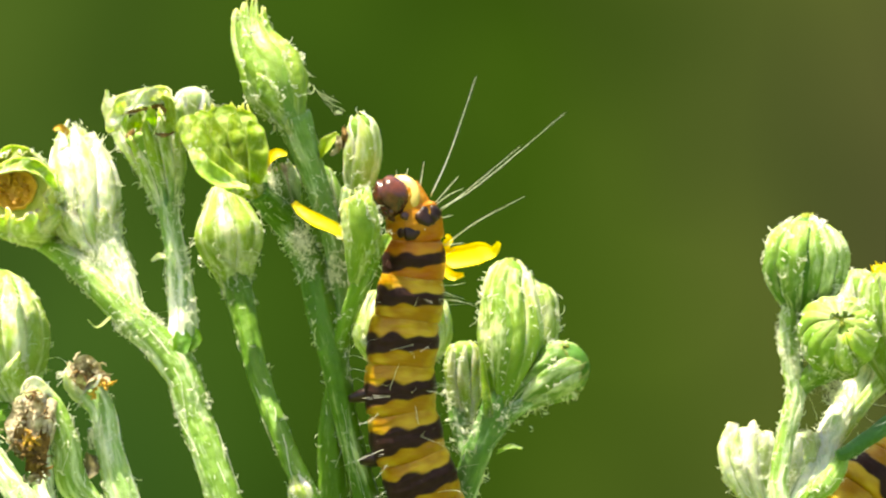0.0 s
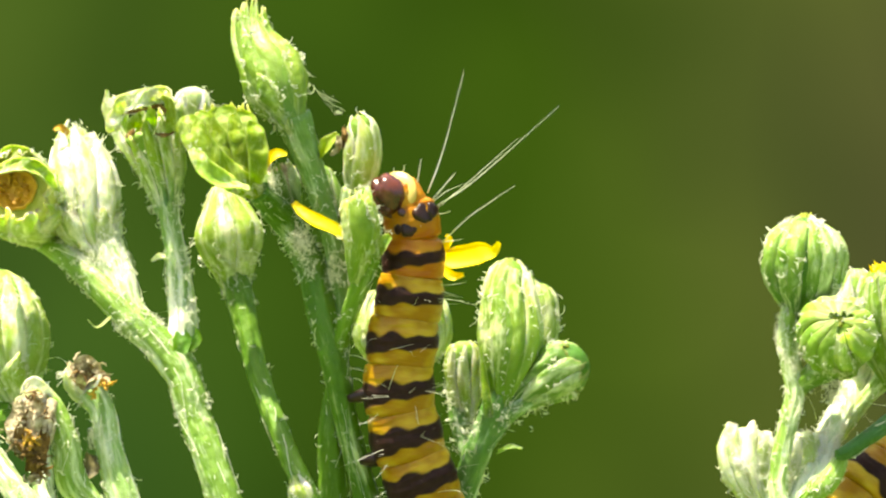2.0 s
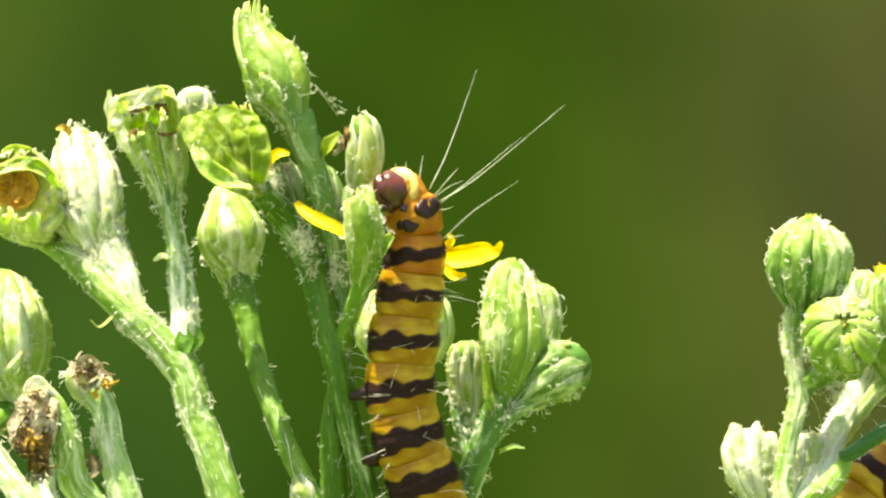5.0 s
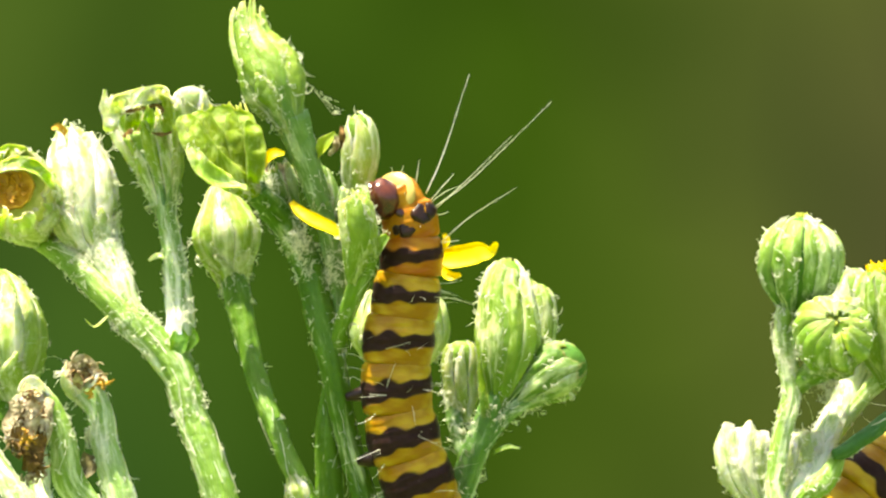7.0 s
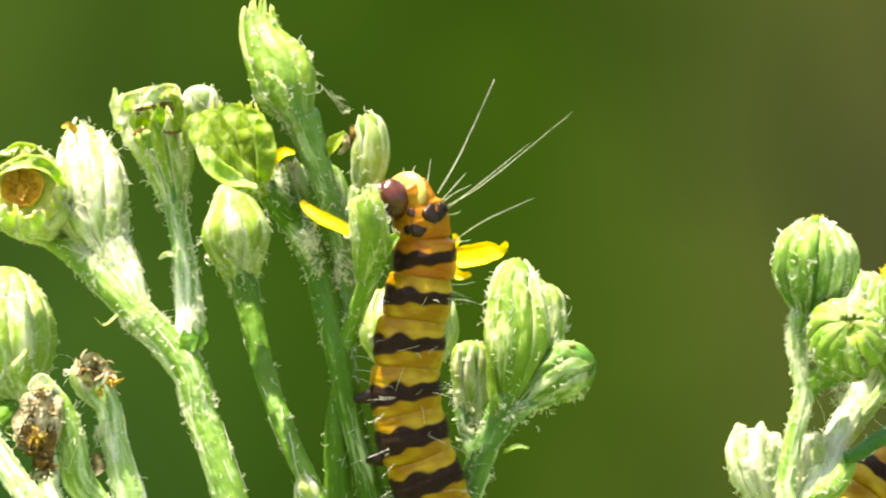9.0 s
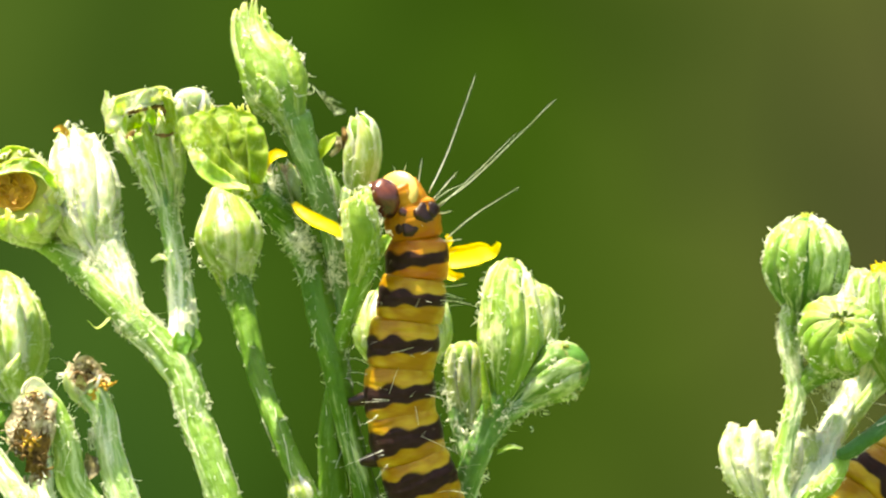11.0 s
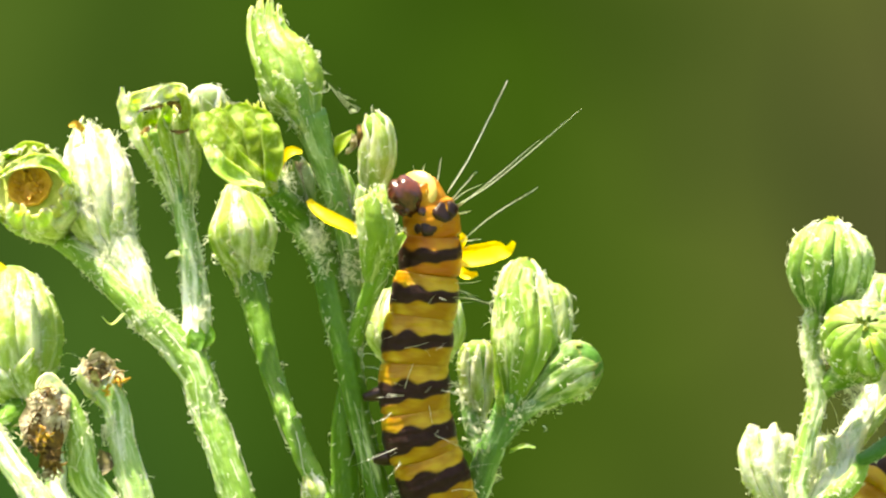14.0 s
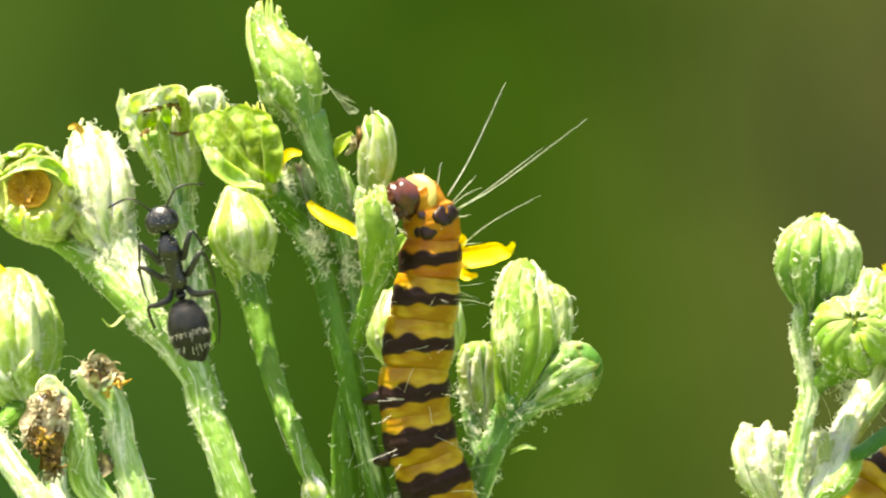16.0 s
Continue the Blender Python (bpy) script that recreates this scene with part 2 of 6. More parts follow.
def curl(build, rng, root, way, length, thick, wind=1.0, steps=4):
    """A soft fibre that winds at random, with a three-sided section, in metres."""
    d = way.normalized()
    axis = Vector((rng.uniform(-1, 1), rng.uniform(-1, 1), rng.uniform(-1, 1))).normalized()
    p, rings = root.copy(), []
    for i in range(steps + 1):
        side = d.orthogonal().normalized()
        other = d.cross(side)
        r = thick * (1 - 0.7 * (i / steps) ** 2)
        rings.append([p + side * (r * c) + other * (r * s) for c, s in ((1, 0), (-0.5, 0.866), (-0.5, -0.866))])
        p = p + d * (length / steps)
        axis = (axis + Vector((rng.uniform(-1, 1), rng.uniform(-1, 1), rng.uniform(-1, 1))) * 0.5).normalized()
        d = (d + d.cross(axis) * (wind * rng.uniform(0.4, 1.1))).normalized()
    build.ring_tube(rings, cap=False)


def crumb(build, rng, root, out, size):
    """A small tuft of matted wool, in metres."""
    for _ in range(rng.randint(2, 5)):
        way = out * rng.uniform(0.1, 0.9) + Vector((rng.uniform(-1, 1), rng.uniform(-1, 1), rng.uniform(-1, 1)))
        curl(build, rng, root, way, size * rng.uniform(0.6, 2.2), size * rng.uniform(0.05, 0.14), 1.1, 5)


def wool(build, rng, rows, fuzz, length, lying=0.4):
    """Wool on a stem given by its rows (all in millimetres), added in metres: tufts, curled fibres and combed strands."""
    for i in range(len(rows) - 1):
        p, r, s, o, w = rows[i]
        q = rows[i + 1][0]
        step = (q - p).length
        patchy = max(0.1, 0.35 + 1.5 * noise.noise(p * 0.55) + 0.5 * noise.noise(p * 1.9))
        area = 2 * math.pi * r * step
        for share, kind in ((0.38, 0), (0.24, 1), (0.10, 2)):
            count = fuzz * share * area * patchy
            for _ in range(int(count) + (rng.random() < count % 1)):
                a, t = rng.uniform(0, 2 * math.pi), rng.random()
                out = s * math.cos(a) + o * math.sin(a)
                across = w.cross(out)
                root = (p.lerp(q, t) + out * (r * 1.0)) * MM
                if kind == 0:
                    crumb(build, rng, root, out, length * rng.uniform(0.25, 0.75) * MM)
                elif kind == 1:
                    curl(build, rng, root, w * rng.uniform(-1, 1) + across * rng.uniform(-0.6, 0.6) + out * 0.15, length * rng.uniform(0.5, 1.3) * MM, rng.uniform(0.012, 0.026) * MM, 0.5, 4)
                else:
                    curl(build, rng, root, out + w * rng.uniform(-0.7, 0.7) + across * rng.uniform(-0.5, 0.5), length * rng.uniform(0.5, 1.4) * MM, rng.uniform(0.014, 0.024) * MM, 0.75, 5)
    # strands combed along the stem
    n = len(rows)
    total = sum((rows[i + 1][0] - rows[i][0]).length for i in range(n - 1))
    for _ in range(int(fuzz * total * 0.16 * max(0.0, lying - 0.1) * 4)):
        i, a = rng.randrange(max(1, n - 3)), rng.uniform(0, 2 * math.pi)
        span = rng.randint(2, 6)
        drift, rings = rng.uniform(-0.25, 0.25), []
        thick = rng.uniform(0.012, 0.034)
        for k in range(i, min(n, i + span + 1)):
            p, r, s, o, w = rows[k]
            a += drift * rng.uniform(0.2, 1.4)
            out = s * math.cos(a) + o * math.sin(a)
            side = w.cross(out)
            c = p + out * (r * 1.06 + rng.uniform(-0.02, 0.05))
            rings.append([(c + side * thick) * MM, (c - side * thick) * MM, (c + out * thick) * MM])
        if len(rings) > 1:
            build.ring_tube(rings, cap=False)


class Plant:
    """A ragwort stalk with its branches and heads; everything is given in plan numbers."""
    def __init__(self, foot, label, seed):
        self.base = Vector((foot[0] * MM, foot[1] * MM, 0))
        self.root = thing("ragwort_plant", self.base, label, "plant", "ragwort plants")
        self.rng = random.Random(seed)
        self.shift = at((0, 0, 0)) - self.base

    def local(self, v):
        return v + self.shift

    def stem(self, points, radii, material, fuzz=5.0, length=0.42, ribs=9, label="", lying=0.25):
        rows = frames_along(curve_points(points, radii, 8))
        b, rng = Build(), self.rng
        rings, turn, far = [], rng.uniform(0, 6), rng.uniform(0, 50)
        for k, (p, r, s, o, w) in enumerate(rows):
            ring = []
            far += (p - rows[max(k - 1, 0)][0]).length
            for j in range(30):
                a = 2 * math.pi * j / 30
                lump = 1 + 0.055 * math.cos(ribs * a + turn) + 0.13 * noise.noise((p + s * math.cos(a) + o * math.sin(a)) * 0.8) + 0.05 * noise.noise((p + s * math.cos(a) + o * math.sin(a)) * 2.6)
                ring.append(self.local((p + (s * math.cos(a) + o * math.sin(a)) * r * lump) * MM))
                b.g.append((r * math.cos(a) * MM * 1.4, r * math.sin(a) * MM * 1.4, far * MM * 0.22))
            rings.append(ring)
        b.ring_tube(rings)
        ob = part("stem", b, material, self.root, label)
        if fuzz:
            h = Build()
            wool(h, rng, [row for row in rows if row[0].z > -19], fuzz, length, lying)
            h.v = [self.local(v) for v in h.v]
            part("wool", h, WOOL, ob, "white cobwebby wool", "stuff")
        return ob

    def place(self, base, tip, spin=0.0):
        way = Vector(tip) - Vector(base)
        turn = way.to_track_quat("Z", "Y").to_matrix().to_4x4()
        return Matrix.Translation(self.local(Vector(base) * MM)) @ turn @ pose(0, 0, 0, 0, 0, spin), way.length

    def strand(self, points, thick, material=WOOL, name="thread"):
        rows = frames_along(curve_points(points, [thick] * len(points), 4))
        b = Build()
        b.ring_tube([[self.local((p + (s * math.cos(a) + o * math.sin(a)) * r) * MM) for a in (0, 1.57, 3.14, 4.71)] for p, r, s, o, w in rows])
        return part(name, b, material, self.root)

    def cobweb(self, centre, size, count, length, thick=0.010):
        """Loose tangled wool round a place."""
        rng, h = self.rng, Build()
        for _ in range(count):
            c = Vector(centre) + Vector([rng.gauss(0, 0.6 * s) for s in size])
            way = Vector((rng.uniform(-1, 1), rng.uniform(-0.6, 0.6), rng.uniform(-1, 1)))
            if rng.random() < 0.65:
                crumb(h, rng, self.local(c * MM), way * 0.3, length * rng.uniform(0.10, 0.32) * MM)
                continue
            curl(h, rng, self.local(c * MM), way, 0.75 * length * rng.uniform(0.4, 1.4) * MM, thick * rng.uniform(0.6, 1.3) * MM, 0.6, 6)
        return part("cobweb", h, WOOL, self.root, "tangled white wool", "stuff")

    def tuft(self, centre, size, count, length, thick, material, lean=(0, -0.3, 0.4)):
        """Shrivelled florets and shreds of bract, crowded round a place."""
        rng, h = self.rng, Build()
        for _ in range(count):
            c = Vector(centre) + Vector([rng.gauss(0, 0.55 * s) for s in size])
            way = Vector(lean) + Vector((rng.uniform(-1, 1), rng.uniform(-1, 1), rng.uniform(-1, 1)))
            curl(h, rng, self.local(c * MM), way, length * rng.uniform(0.5, 1.3) * MM, thick * rng.uniform(0.5, 1.2) * MM, 0.7, 5)
        return part("floret_tuft", h, material, self.root, "shrivelled florets", "stuff")

    def fringe(self, places, count=14, length=0.45, spread=0.16):
        """Crumbs of wool along an edge."""
        rng, h = self.rng, Build()
        for a, b in zip(places, places[1:]):
            a, b = Vector(a), Vector(b)
            for _ in range(max(2, int(count * (b - a).length))):
                c = a.lerp(b, rng.random()) + Vector([rng.gauss(0, spread) for _ in range(3)])
                way = Vector((rng.uniform(-1, 1), rng.uniform(-0.6, 0.6), rng.uniform(-0.6, 1)))
                crumb(h, rng, self.local(c * MM), way * 0.5, length * rng.uniform(0.2, 0.6) * MM)
        return part("wool", h, WOOL, self.root, "crumbs of white wool", "stuff")

    def blade(self, points, widths, facing, material, name="petal", hollow=0.25, thick=0.05, label="", parent=None, crumple=0.0):
        """A thin leaf or petal along the places, widest across facing's side."""
        rows = curve_points(points, widths, 5)
        b = Build()
        n = len(rows)
        for layer in (0, 1):
            for i, (p, r) in enumerate(rows):
                way = (rows[min(i + 1, n - 1)][0] - rows[max(i - 1, 0)][0]).normalized()
                across = way.cross(Vector(facing)).normalized()
                up = across.cross(way)
                for u in (-1, -0.5, 0, 0.5, 1):
                    wave = 0.06 * noise.noise(p * 1.7 + Vector((u, 0, 0))) + crumple * noise.noise(p * 1.3 + Vector((u * 1.4, 7, 0)))
                    b.g.append(((p.x + r * u) * MM, p.y * MM, (p.z + 0.3 * i / n) * 0.5 * MM))
                    b.spots.append((0.35 + 0.58 * i / n, 0.8 * u, 0.5))
                    b.v.append(self.local((p + across * (r * u) + up * (hollow * r * (u * u - 0.5) + wave - layer * thick)) * MM))
        def idx(layer, i, u):
            return layer * n * 5 + i * 5 + u
        for i in range(n - 1):
            for u in range(4):
                b.f.append((idx(0, i, u), idx(0, i, u + 1), idx(0, i + 1, u + 1), idx(0, i + 1, u)))
                b.f.append((idx(1, i, u + 1), idx(1, i, u), idx(1, i + 1, u), idx(1, i + 1, u + 1)))
            for u, flip in ((0, 1), (4, 0)):
                q = (idx(0, i, u), idx(1, i, u), idx(1, i + 1, u), idx(0, i + 1, u))
                b.f.append(q if flip else tuple(reversed(q)))
        return part(name, b, material, parent or self.root, label)


class Axis:
    """The curved middle line of a flower head: places and radii (millimetres) along 0 to 1."""
    def __init__(self, stations):
        P = [Vector((*c, r)) for c, r in stations]
        P = [P[0] * 2 - P[1], *P, P[-1] * 2 - P[-2]]
        line = []
        for i in range(1, len(P) - 2):
            for k in range(8):
                t = k / 8
                a, b, c, d = P[i - 1], P[i], P[i + 1], P[i + 2]
                line.append(0.5 * ((2 * b) + (c - a) * t + (2 * a - 5 * b + 4 * c - d) * t * t + (3 * b - a - 3 * c + d) * t ** 3))
        line.append(P[-2])
        far = [0.0]
        for u, v in zip(line, line[1:]):
            far.append(far[-1] + (v.xyz - u.xyz).length)
        self.length = far[-1]
        self.s = np.array(far) / far[-1]
        self.c = np.array([tuple(v) for v in line])
        self.c[:, 3] = np.maximum(self.c[:, 3], 0.08)
        self.most = float(self.c[:, 3].max())
        self.rows = [self.frame_at(i / 40) for i in range(41)]

    def middle(self, s):
        return Vector([float(np.interp(s, self.s, self.c[:, i])) for i in range(3)])

    def frame_at(self, s):
        way = (self.middle(min(1, s + 0.04)) - self.middle(max(0, s - 0.04))).normalized()
        face = Vector((0, -1, 0)) - way * -way.y
        if face.length < 0.35:
            face = Vector((0, 0, 1)) - way * way.z
        face.normalize()
        return self.middle(s), float(np.interp(s, self.s, self.c[:, 3])), face, way.cross(face), way

    def at(self, s):
        """Middle, radius, the way to the front, the way to the side, the way along."""
        s = min(1.0, max(0.0, s)) * 40
        i = min(39, int(s))
        A, B, t = self.rows[i], self.rows[i + 1], s - i
        return A[0].lerp(B[0], t), A[1] * (1 - t) + B[1] * t, A[2].lerp(B[2], t), A[3].lerp(B[3], t), A[4]


class Bract:
    """One fleshy bract that lies on a head's axis."""
    def __init__(self, axis, rng, angle, half, top, ridge, curl_out, ragged, blunt, lift, start=0.0, lump=1.0):
        self.axis, self.angle, self.half, self.top, self.ridge = axis, angle, half, top, ridge
        self.curl_out, self.ragged, self.blunt, self.lift, self.start, self.lump = curl_out, ragged, blunt, lift, start, lump
        self.wob = [rng.uniform(-1, 1) for _ in range(6)]

    def place(self, t, u, inner=0.0):
        """t from foot to tip, u across from -1 to 1."""
        w, ax = self.wob, self.axis
        if self.ragged and t > 0.8:
            bite = 0.5 + 0.5 * math.sin(u * 4.3 + w[0] * 5) + 0.4 * math.sin(u * 9 + w[1] * 7)
            t = t - (t - 0.8) * self.ragged * 4 * bite
        s = self.start + (self.top - self.start) * t
        c, r, face, side, way = ax.at(s)
        over = max(0.0, s - 1.0) * ax.length
        taper = 1.0 if t < 0.55 else max(0.22, self.blunt, (1 - ((t - 0.55) / 0.45) ** 2.2))
        if self.blunt >= 1:
            taper = 1.0
        elif self.blunt:
            taper = max(taper, self.blunt) if t < 0.93 else max(0.2, self.blunt * (1 - (t - 0.93) / 0.07 * 0.45))
        a = self.angle + u * self.half * taper * (1 + 0.22 * noise.noise((t * 5, u * 1.5 + w[2] * 9, w[3] * 9))) + 0.12 * w[3] * math.sin(t * 3.0) + 0.06 * w[4] * t
        most = ax.most
        bulge = (1 - abs(u) ** 2.2)
        rr = r + (self.ridge * bulge * min(1.0, 0.3 + 2.2 * t * (1 - 0.55 * t)) - 0.045 * abs(u) ** 3 - 0.075 + self.lift) * min(0.4 * most + 0.6 * r, 1.6 * r)
        rr += self.lump * min(most, 1.6 * r) * (0.070 * noise.noise((t * 2.6 + w[1] * 9, u * 0.9, w[2] * 9)) + 0.045 * noise.noise((t * 6, u * 2.0 + w[4] * 9, w[5] * 9)) + 0.030 * noise.noise((t * 14, u * 4.0 + w[3] * 9, w[0] * 9)))
        rr += 0.016 * min(most, 1.6 * r) * math.cos(u * 7.5 + w[0]) * (1 - t)
        rr += self.curl_out * most * max(0.0, (t - 0.6) / 0.4) ** 2
        rr -= inner * min(0.5 * r, (0.06 + 0.05 * min(1.0, (1 - t) * 2.0)) * most)
        return c + way * over + (face * math.cos(a) + side * math.sin(a)) * rr

    def out(self, t, u):
        c, r, face, side, way = self.axis.at(self.start + (self.top - self.start) * t)
        a = self.angle + u * self.half
        return face * math.cos(a) + side * math.sin(a)

    def mesh(self, origin):
        rows, cols = 19, 9
        b, most = Build(), self.axis.most
        for layer in (0, 1):
            for i in range(rows):
                t = i / (rows - 1)
                for j in range(cols):
                    u = 2 * j / (cols - 1) - 1
                    b.v.append((self.place(t, u, layer) - origin) * MM)
                    b.g.append(((self.wob[0] * 30 + u * self.half * most) * MM, (self.wob[1] * 30 + layer) * MM, (self.wob[2] * 30 + t * self.axis.length * 0.30) * MM))
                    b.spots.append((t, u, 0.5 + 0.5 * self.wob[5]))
        def idx(layer, i, j):
            return layer * rows * cols + i * cols + j
        for i in range(rows - 1):
            for j in range(cols - 1):
                b.f.append((idx(0, i, j), idx(0, i, j + 1), idx(0, i + 1, j + 1), idx(0, i + 1, j)))
                b.f.append((idx(1, i, j + 1), idx(1, i, j), idx(1, i + 1, j), idx(1, i + 1, j + 1)))
            b.f.append((idx(0, i, 0), idx(0, i + 1, 0), idx(1, i + 1, 0), idx(1, i, 0)))
            b.f.append((idx(0, i + 1, cols - 1), idx(0, i, cols - 1), idx(1, i, cols - 1), idx(1, i + 1, cols - 1)))
        for j in range(cols - 1):
            b.f.append((idx(0, rows - 1, j), idx(0, rows - 1, j + 1), idx(1, rows - 1, j + 1), idx(1, rows - 1, j)))
        return b.mesh("bract")


def head(plant, name, stations, material, count=9, core=None, core_top=0.95, disc=None, disc_wide=0.8, fuzz=6.0, ridge=0.14, top=(0.92, 1.0), front=1.0,
         curl_out=0.0, ragged=0.0, blunt=0.0, spin=0.0, label="", outer=0, outer_top=0.4, outer_ridge=0.16, size=0.42, wide=1.15, lump=1.0, fill=0.86, dome=0.35, pit=0.0):
    """A flower head along its stations (place, radius): a core, fleshy bracts laid over it, tufts of wool and what is left of the florets."""
    rng = plant.rng
    (foot, r0), (above, r1) = stations[:2]
    stations = [(Vector(foot) - (Vector(above) - Vector(foot)).normalized() * (0.7 * r0), 0.68 * r0), *stations]
    axis = Axis(stations)
    origin = Vector(stations[0][0])
    m = Matrix.Translation(plant.local(origin * MM))
    b, rings = Build(), []
    for i in range(19):
        s = core_top * i / 18
        c, r, face, side, way = axis.at(s)
        r *= fill
        rings.append([(c - origin + (face * math.cos(a) + side * math.sin(a)) * r) * MM for a in (2 * math.pi * j / 24 for j in range(24))])
    for f in (0.85, 0.65, 0.4, 0.15):
        rings.append([(c - origin + way * (dome * r * (1 - f * f)) + (face * math.cos(a) + side * math.sin(a)) * (r * f)) * MM for a in (2 * math.pi * j / 24 for j in range(24))])
    b.ring_tube(rings)
    ob = part(name, b, core or CORE, plant.root, label, m=m)
    bracts = []
    for k in range(count):
        angle = radians(spin) + 2 * math.pi * (k + rng.uniform(-0.12, 0.12)) / count
        half = math.pi / count * rng.uniform(0.92, 1.18) * wide
        high = rng.uniform(*top) * (1 - (1 - front) * max(0.0, math.cos(angle)) ** 0.6)
        one = Bract(axis, rng, angle, half, high, ridge * rng.uniform(0.7, 1.3), curl_out * rng.uniform(0.2, 1.3), ragged * rng.uniform(0.4, 1.3), blunt, 0.03 * (k % 2) + rng.uniform(-0.01, 0.015), lump=lump)
        bracts.append(one)
    for k in range(outer):
        angle = radians(spin) + 2 * math.pi * (k + 0.5 + rng.uniform(-0.2, 0.2)) / outer
        bracts.append(Bract(axis, rng, angle, math.pi / outer * rng.uniform(0.8, 1.1), outer_top * rng.uniform(0.75, 1.25), outer_ridge, 0.0, 0.0, 0.0, 0.06, lump=lump))
    for one in bracts:
        part("bract", one.mesh(origin), material, ob)
    if disc:
        d = Build()
        c, r, face, side, way = axis.at(core_top)
        for _ in range(60):
            a, q = rng.uniform(0, 6.283), r * disc_wide * math.sqrt(rng.random())
            root = c - origin + (face * math.cos(a) + side * math.sin(a)) * q - way * 0.1
            curl(d, rng, root * MM, way + face * rng.uniform(-0.4, 0.4) + side * rng.uniform(-0.4, 0.4), rng.uniform(0.35, 0.8) * MM, 0.12 * MM, 0.35, 4)
        part("floret_tuft", d, disc, ob, "tuft of florets", "stuff")
    if pit:
        d, c, r, face, side, way = Build(), *axis.at(core_top)
        loops = []
        for f, z in ((0.5, 0.0), (1.05, 0.02), (1.0, 0.14), (0.9, 0.02), (0.72, -0.10), (0.4, -0.2), (0.1, -0.22)):
            loops.append([(c - origin + way * (z * r + 0.04) + (face * math.cos(a) + side * math.sin(a)) * (pit * r * f * (1 + 0.12 * noise.noise((3 * math.cos(a), 3 * math.sin(a), f))))) * MM for a in (2 * math.pi * j / 26 for j in range(26))])
        d.ring_tube(loops)
        part("floret_disc", d, OCHRE, ob, "hollow ochre disc of florets")
    if fuzz:
        h = Build()
        count = int(fuzz * 3.4 * axis.most * axis.length)
        for _ in range(count):
            one = rng.choice(bracts)
            t, u = rng.random() ** 0.8 * 0.97, rng.choice((-1, 1)) * rng.random() ** 0.5
            if noise.noise((t * 2.2 + one.wob[0] * 5, u, one.wob[1] * 5)) < -0.12:
                continue
            root, out = (one.place(t, u) - origin) * MM, one.out(t, u)
            if rng.random() < 0.6:
                crumb(h, rng, root, out, size * rng.uniform(0.2, 1.0) ** 1.3 * MM)
            else:
                curl(h, rng, root, out * rng.uniform(0.1, 0.8) + Vector((rng.uniform(-1, 1), rng.uniform(-1, 1), rng.uniform(-1, 1))), size * rng.uniform(0.7, 1.9) * MM, rng.uniform(0.012, 0.024) * MM, 0.7, 5)
        part("wool", h, WOOL, ob, "white cobwebby wool", "stuff")
    return ob


